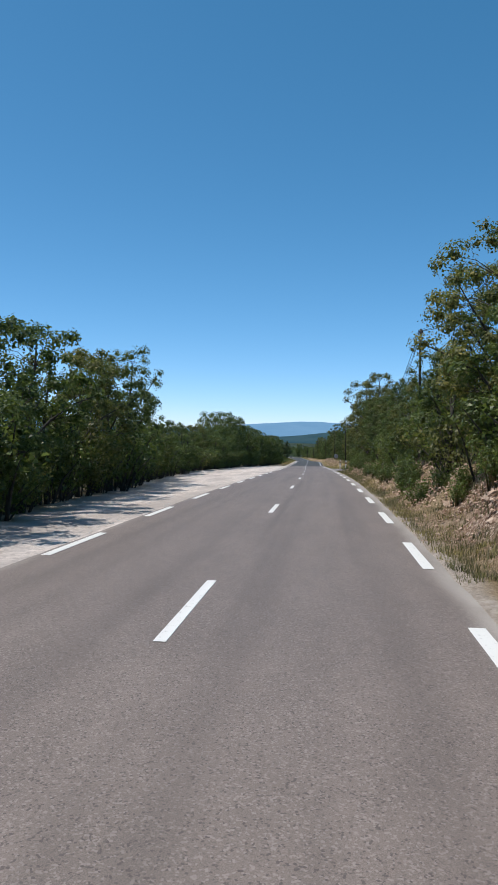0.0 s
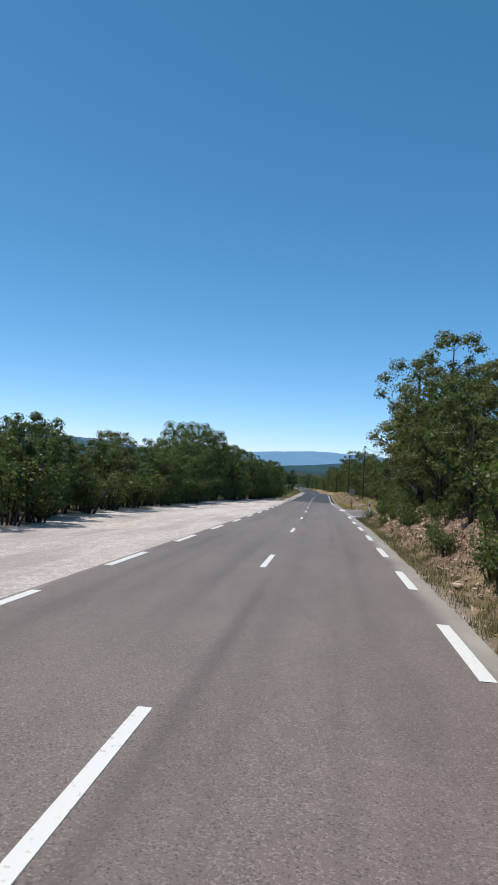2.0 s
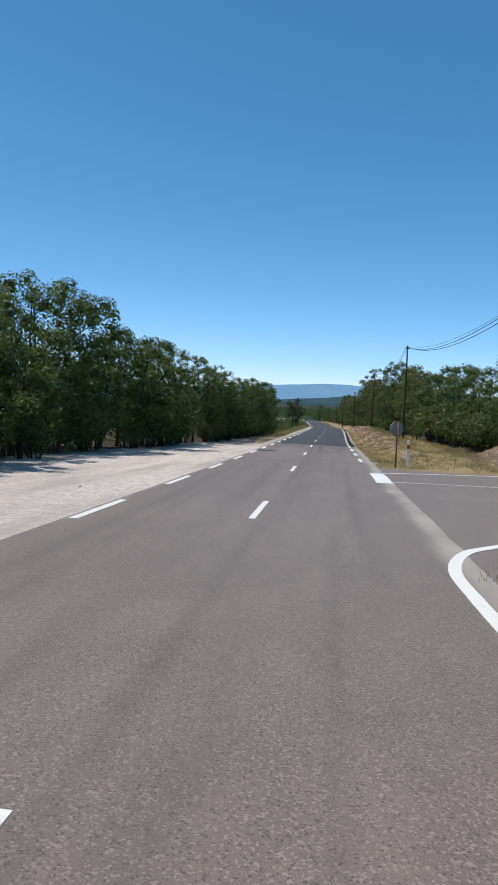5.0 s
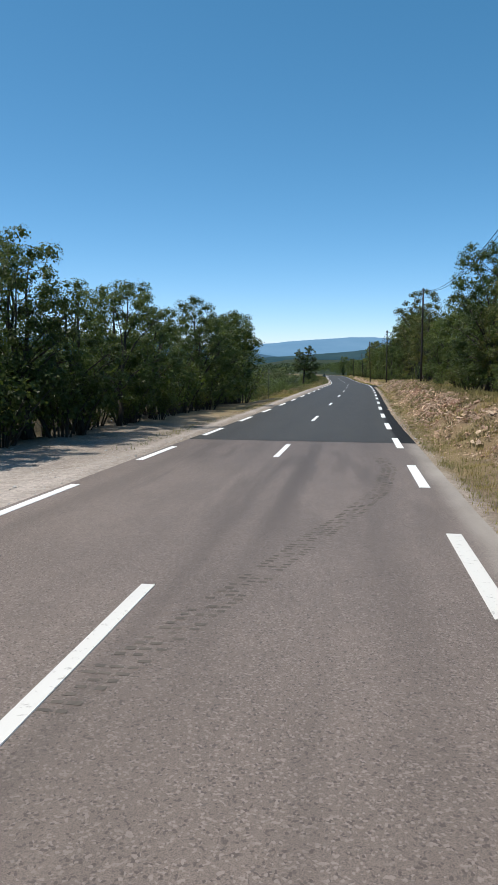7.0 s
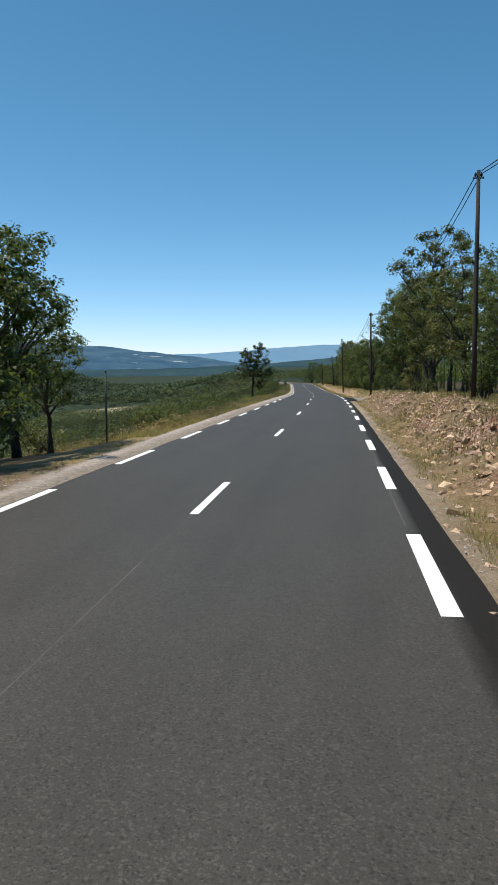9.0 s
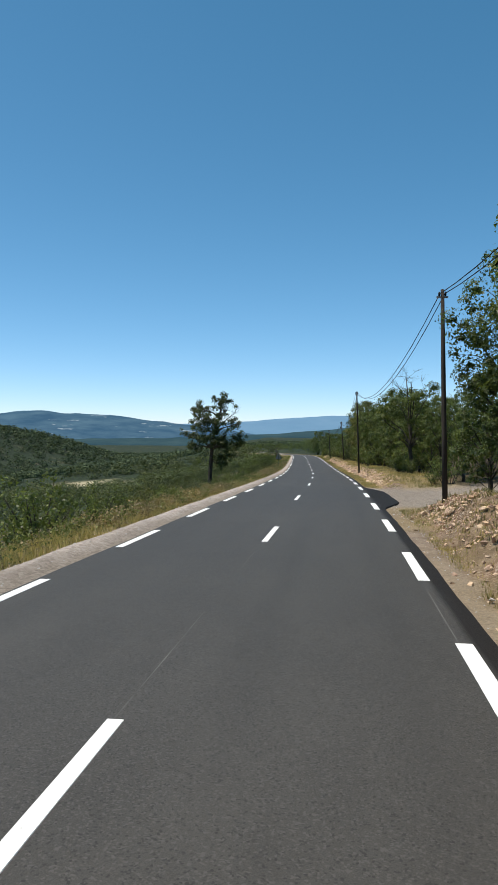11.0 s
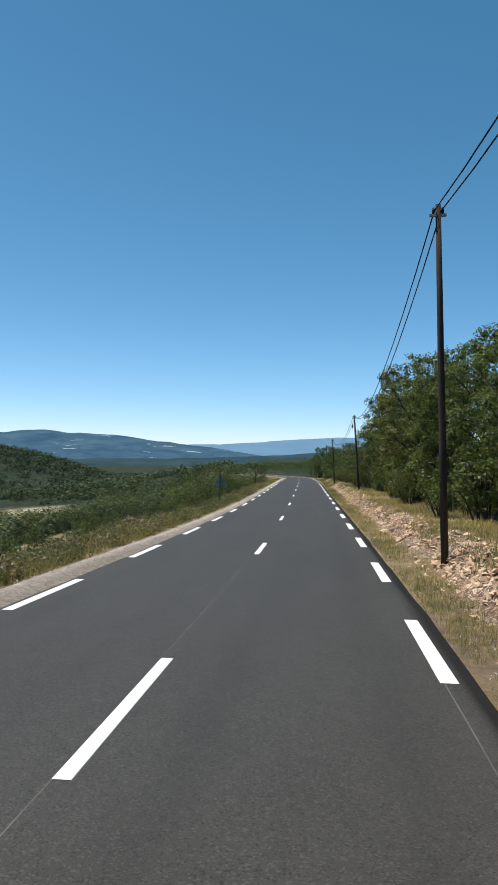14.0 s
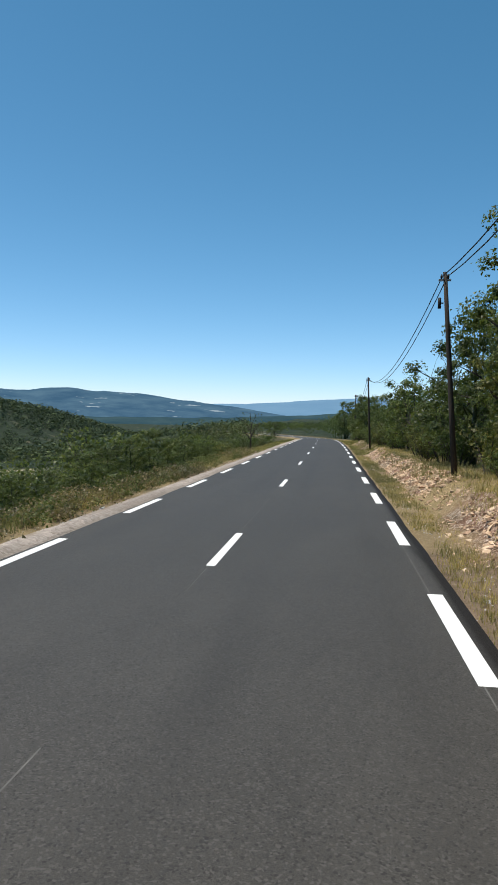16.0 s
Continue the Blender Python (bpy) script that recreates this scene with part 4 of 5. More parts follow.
# right side beyond the side road
TOP_F = lambda s: float(np.interp(s, [99, 108, 116, 127, 138, 147, 160, 168, 173, 185, 192, 209, 222, 232, 250, 262, 276, 283, 290, 345], [6.4, 6.8, 7.4, 7.6, 7.8, 7.6, 7.7, 8.6, 10.4, 10.6, 8.4, 7.6, 7.8, 9.0, 9.2, 9.0, 8.2, 6.6, 5.4, 5.4]))
EDGE_F = lambda s: float(np.interp(s, [99, 112, 128, 150, 165, 178, 190, 209, 225, 240, 262, 300, 345], [14.0, 11.0, 8.9, 8.4, 7.7, 7.0, 6.8, 8.6, 7.8, 7.6, 7.8, 6.8, 7.0]))
s = 100.0
while s < 372:
    if 190 < s < 209:
        s = 209.0
    pool = FAR_OAKS if s > 292 else OAKS + DARK + TALL[2:3] if s < 126 else OAKS + THIN_OAKS if TOP_F(s) < 7 else TALL + DARK[:1] + TALL_DRY[:1] + (THIN_OAKS[:1] if 140 < s < 180 else [])
    if 138 < s < 183 or 208 < s < 236:
        pool = CLEAR + CLEAR + TALL[:1] + TALL_DRY[1:]
    e = EDGE_F(s) + rt.uniform(-0.5, 0.6) + float(BEND(s)) * 0.9
    far_top = 2.3 if s > 318 and e < 3.2 else TOP_F(s) * 0.97
    tree_to(pool, s, e, far_top * rt.uniform(0.88, 1.03), rt)
    if rt.random() < 0.3:
        tree_to(OAKS + DRY_OAKS, s + 1.3, e - 0.5, TOP_F(s) * rt.uniform(0.4, 0.6), rt)
    for b_ in (1, 2):
        BACK.append((s + rt.uniform(-1, 1), e + 2.9 * b_ + rt.uniform(-0.7, 0.7), far_top * rt.uniform(0.85, 1.05)))
    s += rt.uniform(2.6, 3.6) if s < 300 else rt.uniform(4.0, 5.5)
for k in range(26):
    s = 296 + 2.2 * k + rt.uniform(-1, 1)
    put(rt.choice(BUSHES), s, 5.3 + rt.uniform(-0.6, 0.8) + float(BEND(s)), rt.uniform(0.6, 1.3), rt, sink=0.05)
for k in range(22):
    s = 98 + 1.1 * k
    put(rt.choice(BUSHES), s, EDGE_F(s) - 0.9 + rt.uniform(-0.5, 0.6), rt.uniform(1.3, 2.1), rt, sink=0.08)
for k in range(22):
    s = 209 + 3.8 * k + rt.uniform(-1.2, 1.2)
    put(rt.choice(BUSHES), s, EDGE_F(s) - 0.5 + rt.uniform(-0.5, 0.5), rt.uniform(0.7, 1.5), rt, sink=0.08)
tree_to(TALL[:1], 132.0, 8.7, 8.7, rt, 0.9)
tree_to(TALL[2:3], 137.2, 7.8, 9.2, rt, 1.0)
tree_to(CLEAR[:1], 187.0, 6.7, 8.5, rt, 0.95)
tree_to(TALL[1:2], 269.0, 7.6, 10.6, random.Random(41), 0.72)
tree_to(TALL[2:3], 265.6, 7.9, 10.2, random.Random(42), 0.75)
tree_to(TALL_DRY[:1], 254.0, 6.9, 9.2, rt, 1.0)
tree_to(CLEAR[:1], 246.5, 6.8, 8.9, rt, 1.0)
for q, e, top in ((324.0, 6.9, 6.0), (331.0, 6.0, 6.2), (336.0, 5.5, 6.5), (341.0, 6.4, 6.6), (346.0, 5.5, 5.8), (355.0, 6.2, 5.6), (391.0, 5.2, 8.6), (400.0, 6.2, 9.2)):
    tree_to(DARK, q, e, top, random.Random(int(q)), 1.05)
tree_to(OAKS[2:3], 402.0, -7.6 + float(BEND(402)) * 0.3, 3.4, rt, 1.3)
for k in range(34):
    s = rt.choice([rt.uniform(100, 190), rt.uniform(208, 300)])
    put(rt.choice(BUSHES), s, EDGE_F(s) - 1.2 + rt.uniform(-0.7, 0.8), rt.uniform(0.5, 1.1), rt, sink=0.05)
# woods that close the view along the road's far end
for k in range(300):
    s = rt.uniform(350, 500)
    d = rt.uniform(-38, 22)
    if abs(d - float(BEND(s))) > 6.5:
        BACK.append((s, d, float(height(s, d)) + (rt.uniform(1.4, 2.8) if d < 3 else rt.uniform(3.4, 5.4))))

# left slope beyond the wood: scrub and low oaks, lower than the road
for k in range(75):
    s = 160 + 170 * (k + rt.random()) / 75
    w = 5.2 + 5 * rt.random() ** 1.2
    put(rt.choice(FAR_BUSHES + BUSHES), s, -w, rt.uniform(0.55, 1.1) * (0.7 if w < 7.5 else 0.8 if 205 < s < 270 else 1.5), rt, sink=0.1, tall=rt.uniform(0.8, 1.2))
for k in range(30):
    s = 164 + 200 * (k + rt.random()) / 30
    put(rt.choice(FAR_OAKS), s, -(12 + 14 * rt.random()), rt.uniform(0.36, 0.52), rt, sink=0.5)
for k in range(24):
    s = 264 + 90 * (k + rt.random()) / 24
    put(rt.choice(FAR_OAKS), s, -rt.uniform(7, 10), rt.uniform(0.24, 0.36), rt, sink=0.1)


M_DRYHERB = leaf_material("dry_brown_herbs", (0.11, 0.08, 0.05), (0.235, 0.172, 0.11), (0.37, 0.285, 0.19))
M_HERB = leaf_material("pale_green_herbs", (0.060, 0.080, 0.030), (0.135, 0.160, 0.065), (0.25, 0.27, 0.13), 0.3, 0.6, 0.2)


for k in range(15):
    s = 266 + 2.4 * k + rt.uniform(-0.8, 0.8)
    put(rt.choice(FAR_OAKS), s, -rt.uniform(7.4, 9.6), rt.uniform(0.42, 0.52), rt, sink=0.5)


for q, top in ((274.0, 1.2), (276.5, 1.5), (279.5, 1.8), (282.5, 2.0), (286.0, 1.6), (289.5, 1.5), (293.0, 1.2), (297.0, 1.1)):
    tagged(tree_to(DARK, q, -6.7, top, random.Random(int(q))), "low dark green oak shrub above the slope")


def verge_plants():
    """Knee-high mixed herbs between the shoulder and the scrub."""
    rs = np.random.RandomState(12)
    for name, label, material, count in (("verge_herbs", "knee-high pale green herbs on the left verge", M_HERB, 1250), ("dry_herbs", "dry brown herbs on the verge", M_DRYHERB, 3100)):
        V = []
        for k in range(count):
            s = rs.uniform(158, 300)
            d = -(float(BERM(s)) + 0.45 + 6.2 * rs.rand() ** 1.3)
            if material == M_DRYHERB and fbm(s * 0.08, 2.0, 3) < rs.uniform(0.36, 0.5):
                continue
            h = rs.uniform(0.15, 0.5)
            base = W(s, d, float(height(s, d)))
            cc = base + np.stack([rs.normal(0, 0.16, 5), rs.normal(0, 0.16, 5), h * rs.uniform(0.2, 1.0, 5)], 1)
            V.append(leaf_quads(rs, cc, np.full(5, 0.16), 54, 0.064)[0])
        V = np.concatenate(V)
        tagged(new(name, mesh_arrays(name, V, np.arange(len(V)).reshape(-1, 3), material)), label, "plants", kind="stuff")


verge_plants()


def joined_woods(name, label, places, per, leaf, material):
    """Trees past counting, joined: stems and leaf clumps."""
    rs = np.random.RandomState(8)
    V = []
    for s, d, top in places:
        g = float(height(s, d))
        h = top - g
        base = W(s, d, g)
        m = 9 if h < 3.4 else 20
        wide = min(0.95, 0.3 + 0.22 * h)
        c = base + np.stack([rs.normal(0, wide, m), rs.normal(0, wide, m), h * rs.uniform(0.2, 0.9, m)], 1)
        V.append(clump_leaves(rs, c, rs.uniform(0.4, 0.8, m) * min(1, 0.4 + 0.2 * h), per, leaf, base)[0])
        for a in (0, 1.57) if h > 3.2 else ():
            e = np.array([math.cos(a) * 0.07, math.sin(a) * 0.07, 0])
            V.append(np.stack([base - e, base + e, base + [0, 0, h * 0.85]]))
    V = np.concatenate(V)
    tagged(new(name, mesh_arrays(name, V, np.arange(len(V)).reshape(-1, 3), material)), label, "woods", kind="stuff")


DEEP = []
for k in range(2300):
    s, d = rt.uniform(-25, 385), rt.uniform(15, 52)
    left = rt.random() < 0.4
    if left and s > 156 or not left and (70 < s < 108 and d < 34 or 186 < s < 212 and d < 32):
        continue
    DEEP.append((s, -d if left else d, float(height(s, -d if left else d)) + rt.uniform(2.2, 3.0) if left else float(height(s, d)) + rt.uniform(3.4, 5.2)))
joined_woods("deep_woods", "oak woods closing the land beside the road", DEEP, 46, 0.34, M_LEAF)
joined_woods("back_woods", "deeper oak woods behind the roadside trees", BACK, 560, 0.13, M_LEAF)
NEAR_SLOPE = []


def in_field(s, d):
    """The open field in the valley and the low ground before it."""
    return (np.abs(d + 62 + 0.36 * (s - 395)) < 13) & (s > 350) & (s < 424)


NEAR_SCRUB = []
while len(NEAR_SCRUB) < 300:
    s, w = 162 + 200 * rt.random(), 6.4 + 20 * rt.random() ** 1.3
    if float(fbm(s * 0.11, w * 0.2, 3)) > 0.46:
        NEAR_SCRUB.append((s, -w, float(height(s, -w)) + rt.choice([0.6, 0.9, 1.3, 1.8, 2.4]) * rt.uniform(0.8, 1.1) * (0.6 if w < 8 else 0.75 if 232 < s < 268 and w < 12 else 1)))
joined_woods("roadside_scrub", "dark green scrub in patches below the road", NEAR_SCRUB, 520, 0.074, M_SHRUB)
for k in range(1000):
    s, w = 165 + 300 * rt.random(), 20 + 75 * rt.random() ** 1.2
    if float(fbm(s * 0.09, w * 0.12, 3)) + min(w, 50) * 0.006 > rt.uniform(0.42, 0.62) and not in_field(s, -w):
        NEAR_SLOPE.append((s, -w, float(height(s, -w)) + rt.uniform(1.0, 3.3)))
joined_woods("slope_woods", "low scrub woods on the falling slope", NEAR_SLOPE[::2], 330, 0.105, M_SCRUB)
joined_woods("slope_scrub", "bright green scrub on the falling slope", NEAR_SLOPE[1::2], 330, 0.105, M_GREYSCRUB)

# the lone oak on the left verge: a leaning stem, a spreading crown with two leaders, bare twigs on the road's side
def lone_oak():
    rs = np.random.RandomState(77)
    ob = empty("lone_oak_tree", Matrix.Translation(ground_at(217.3, -7.25, 0.1)), "lone open-crowned dark oak with some bare twigs on the grassy verge", "tree")
    bm = bmesh.new()
    stem = [Vector(p) for p in ((0, 0, -0.2), (0.03, 0, 0.5), (0.10, 0.04, 2.0), (0.22, 0, 3.5), (0.38, 0.05, 4.6), (0.70, 0, 5.8), (1.0, 0, 6.9))]
    tube(bm, stem, [0.20, 0.165, 0.145, 0.125, 0.085, 0.05, 0.018], 9)
    # ends of the limbs: across the road, height, leafiness
    ends = [(-1.25, 6.35, 1), (-0.65, 6.5, 1), (-0.2, 5.9, 1), (0.9, 7.25, 1), (1.4, 7.0, 1), (1.2, 6.2, 1), (2.35, 6.2, 0), (1.75, 6.35, 0), (2.75, 5.3, 0), (2.2, 5.4, 1), (2.75, 4.45, 1), (2.5, 3.95, 1),
            (-1.4, 4.5, 1), (-1.2, 5.4, 1), (-0.95, 3.7, 1), (1.6, 3.1, 1), (1.35, 2.5, 1), (0.9, 5.2, 1), (1.6, 4.6, 1), (-0.4, 4.9, 1), (0.4, 5.7, 1), (1.9, 3.6, 1), (0.6, 4.3, 1), (-0.6, 4.2, 1), (1.2, 3.8, 1)]
    centres, radii = [], []
    for x, z, leafy in ends:
        end = Vector((x * (0.78 if x > 0 else 1), rs.uniform(-1.3, 1.3) * (1 if z < 6 else 0.5), z * 0.97))
        start = stem[2].lerp(stem[3], 0.5) if z < 3.3 else stem[3] if z < 4.8 else stem[4] if z < 6.3 else stem[5]
        bow = Vector((rs.normal() * 0.08, rs.normal() * 0.08, 0.14 * (end - start).length * (-1 if z < 3.3 else 0.6)))
        line = [start, start.lerp(end, 0.35) + bow, start.lerp(end, 0.7) + bow * 0.7, end]
        tube(bm, line, [0.05, 0.036, 0.022, 0.007], 5, False)
        for f in (0.4, 0.6, 0.75, 0.9, 1.0):
            o = line[1].lerp(line[3], f)
            for _ in range(3 if leafy else 5):
                e = o + Vector((rs.normal() * 0.3, rs.normal() * 0.3, rs.normal() * 0.2 + (0.12 if leafy else 0.38)))
                tube(bm, [o, o.lerp(e, 0.5) + Vector((rs.normal() * 0.04, rs.normal() * 0.04, 0)), e], [0.010, 0.007, 0.003], 3, False)
                if leafy and rs.rand() < 0.85:
                    centres.append(list(e))
                    radii.append(rs.uniform(0.17, 0.34))
    part("trunk", bm, M_BARK, ob)
    v, f = clump_leaves(rs, np.array(centres), np.array(radii), 25000, 0.082, np.array([0.5, 0.0, 0.0]))
    child("crown", mesh_arrays("crown", v, f, M_DARKLEAF), ob)


lone_oak()
dead = plant("dead_tree", tree_meshes(305, 3.6, 1.1, 60, 0.1, clear=0.4, bare=0.96, clump=0.4, clumps=24), "small dead tree with bare grey branches", "tree", "")
put(dead, 321.0, -6.3, 1.3, random.Random(5))
snag = plant("half_dead_oak_tree", tree_meshes(309, 5.6, 1.6, 9500, 0.085, clear=0.3, clump=0.42, bare=0.25, clumps=50), "half-dead oak with bare grey upper branches", "tree", "")
put(snag, 217.0, 6.9, 1.38, random.Random(6))


# ---- far woods over valley and hill: clumps of foliage joined as stuff ----
def far_woods():
    rs = np.random.RandomState(5)
    T = []
    for n, far0, far1, az0, az1, r0, r1, m, q in ((1700, 45, 240, 4, 42, 1.0, 2.4, 90, 0.10), (5200, 200, 560, 5, 40, 1.6, 3.4, 32, 0.17), (7000, 480, 1050, 2, 40, 2.2, 4.6, 22, 0.2), (8000, 700, 1700, -4, 26, 2.8, 6.0, 12, 0.3)):
        # spread over the valley and the hill that the road looks down on
        far, az, size = far0 + (far1 - far0) * rs.rand(n) ** 0.7, np.radians(rs.uniform(az0, az1, n)), rs.uniform(r0, r1, n)
        s, d = 232 + far * np.cos(az), -np.maximum(far * np.sin(az), 34 - 0.12 * far)
        keep = (fbm(s * 0.035, d * 0.035, 4) > (0.40 if far1 < 1100 else 0.0)) & ~in_field(s, d)
        s, d, size = s[keep], d[keep], size[keep]
        n = len(s)
        p = W(s, d, height(s, d))
        v = rs.normal(size=(n, m, 3))
        v /= np.linalg.norm(v, axis=2)[..., None]
        v[..., 2] = np.abs(v[..., 2]) * 1.35
        c = p[:, None, :] + v * size[:, None, None] * rs.uniform(0.6, 1.0, (n, m, 1))
        a = np.cross(v + rs.normal(size=(n, m, 3)) * 0.35, rs.normal(size=(n, m, 3)))
        a /= np.linalg.norm(a, axis=2)[..., None]
        b = np.cross(v, a)
        k = size[:, None, None] * q
        T.append(np.stack([c - a * k, c + b * k, c + a * k - b * k * 0.4], 2).reshape(-1, 3))
    near, tri = np.concatenate(T[:1]), np.concatenate(T[1:])
    tagged(new("valley_scrub", mesh_arrays("valley_scrub", near, np.arange(len(near)).reshape(-1, 3), M_GREYSCRUB)), "grey-green scrub covering the valley slope", "scrub", kind="stuff")
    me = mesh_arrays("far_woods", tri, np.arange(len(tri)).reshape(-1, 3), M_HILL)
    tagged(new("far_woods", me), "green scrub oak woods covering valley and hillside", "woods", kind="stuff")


far_woods()


# ---- dry grass and weeds ----
def grass(name, label, zones, material, seed):
    rs = np.random.RandomState(seed)
    V = []
    for s0, s1, d0, d1, per, hgt in zones:
        n = int(abs(s1 - s0) * abs(d1 - d0) * per)
        s, d = rs.uniform(s0, s1, n), rs.uniform(d0, d1, n)
        keep = fbm(s * 0.5, d * 0.7, 3) + rs.uniform(-0.2, 0.2, n) > 0.42
        s, d = s[keep], d[keep]
        n, m = len(s), 6
        d = d + BEND(s)
        p = W(s, d, height(s, d) - 0.02)[:, None, :] + np.concatenate([rs.normal(0, 0.06, (n, m, 2)), np.zeros((n, m, 1))], 2)
        h = (hgt * rs.uniform(0.4, 1.3, (n, 1)) * rs.uniform(0.6, 1.2, (n, m)))
        az = rs.uniform(0, 6.28, (n, m))
        tip = p + np.stack([np.cos(az) * h * 0.45, np.sin(az) * h * 0.45, h], 2)
        side = np.stack([-np.sin(az), np.cos(az), 0 * az], 2) * 0.0085 * (0.6 + hgt * 2)
        V.append(np.stack([p - side, p + side, tip], 2).reshape(-1, 3))
    V = np.concatenate(V)
    me = mesh_arrays(name, V, np.arange(len(V)).reshape(-1, 3), material)
    tagged(new(name, me), label, "grass", kind="stuff")


grass("dry_grass", "dry straw-coloured verge grass", [(4, 74, 3.4, 4.5, 44, 0.12), (97, 192, 3.55, 4.6, 75, 0.12), (97, 192, 4.6, 6.0, 46, 0.15), (97, 192, 6.0, 9.0, 34, 0.18), (207, 302, 3.2, 4.0, 105, 0.13), (207, 300, 4.4, 7.5, 60, 0.18), (156, 300, -3.75, -5.6, 80, 0.24), (160, 300, -5.6, -9.5, 26, 0.30), (98, 112, 9, 14, 10, 0.2), (300, 368, -3.7, -6.0, 26, 0.2), (302, 368, 3.3, 6.0, 30, 0.16), (122, 300, -3.85, -4.4, 20, 0.10)], M_GRASS, 3)
grass("brown_grass", "withered brown grass below the rocky bank", [(4, 74, 3.5, 4.6, 60, 0.17), (4, 73, 4.6, 6.5, 34, 0.22), (112, 192, 4.3, 7.5, 24, 0.17)], M_DRYHERB, 6)
grass("green_weeds", "green weeds and low plants along the verge", [(4, 73, 3.4, 4.4, 6, 0.12), (100, 192, 3.5, 4.4, 2, 0.08), (207, 302, 3.25, 4.0, 7, 0.09), (156, 300, -4.2, -6.2, 12, 0.15), (160, 300, -6.2, -12, 10, 0.22), (118, 300, -3.7, -4.4, 14, 0.08), (300, 350, 3.3, 6.0, 20, 0.2), (300, 350, -3.4, -6.5, 20, 0.2)], M_WEED, 4)


# ---- rocks of the cutting ----
def rock_mesh(seed, corners=8):
    r = random.Random(seed)
    bm = bmesh.new()
    for _ in range(corners):
        v = Vector((r.gauss(0, 1), r.gauss(0, 1), r.gauss(0, 1))).normalized() * 0.5
        bm.verts.new((v.x * 1.3, v.y, v.z * 0.55))
    bmesh.ops.convex_hull(bm, input=bm.verts)
    for v in [v for v in bm.verts if not v.link_faces]:
        bm.verts.remove(v)
    bmesh.ops.triangulate(bm, faces=bm.faces)
    me = bpy.data.meshes.new("rock")
    bm.to_mesh(me)
    bm.free()
    me.materials.append(M_ROCK)
    return me


ROCKS = [rock_mesh(i) for i in range(9)]
BROWN_ROCKS = [rock_mesh(20 + i) for i in range(9)]
for me in BROWN_ROCKS:
    me.materials[0] = M_REDROCK
CHIPS = [rock_mesh(40 + i, 6) for i in range(9)]
bank = empty("rocky_bank", Matrix(), "broken pale and reddish limestone rocks in the cutting", "rocks", kind="structure")
rr = random.Random(17)


def bank_place(s):
    return 3.5 + float(START(s)) + float(WIDE(s)) * (0.5 + rr.gauss(0, 0.30))


def rock_matrix(s, d, size):
    p = ground_at(s, d, size * 0.12)
    return Matrix.Translation(p) @ pose(0, 0, 0, rr.uniform(-35, 35), rr.uniform(-35, 35), rr.uniform(0, 360)) @ Matrix.Scale(size, 4)


def rock_s(part_of=None):
    while True:
        s = rr.choice([rr.uniform(8, 74)] if part_of == 0 else [rr.uniform(118, 190), rr.uniform(209, 300), rr.uniform(209, 300), rr.uniform(209, 300)] if part_of == 1 else [rr.uniform(118, 190)] if part_of == 2 else [rr.uniform(8, 74), rr.uniform(118, 190), rr.uniform(209, 300)])
        if float(fbm(s * 0.25, 3.0, 3)) > rr.uniform(0.1, 0.5):
            return s


for k in range(290):
    s = rock_s()
    child("rock", (ROCKS if s > 62 else BROWN_ROCKS)[k % 9], bank, rock_matrix(s, bank_place(s), rr.choice([0.18, 0.22, 0.27, 0.34, 0.46])))


def rubble(name, label, material, count, where):
    V, F, n = [], [], 0
    base = [(np.array([v.co[:] for v in m.vertices]), np.array([p.vertices[:] for p in m.polygons])) for m in CHIPS]
    for k in range(count):
        s, d = where()
        m = np.array(rock_matrix(s, d, rr.uniform(0.05, 0.19) * rr.choice([0.7, 1, 1, 1.35])))
        v, f = base[k % 9]
        V.append(v @ m[:3, :3].T + m[:3, 3])
        F.append(f + n)
        n += len(v)
    me = mesh_arrays(name, np.concatenate(V), np.concatenate(F), material)
    tagged(child(name, me, bank), label, kind="stuff")


def on_bank(s):
    return s, bank_place(s)


rubble("rubble", "loose pale limestone rubble", M_ROCK, 17000, lambda: on_bank(rock_s(1)))
rubble("red_rubble", "reddish limestone rubble", M_REDROCK, 4600, lambda: on_bank(rock_s(2)))
rubble("brown_rubble", "weathered brown limestone rubble", M_REDROCK, 9000, lambda: on_bank(rock_s(0)))
rubble("scree_heap", "heap of pale broken limestone", M_ROCK, 1100, lambda: (rr.gauss(102, 1.7), rr.gauss(11.0, 1.1)))


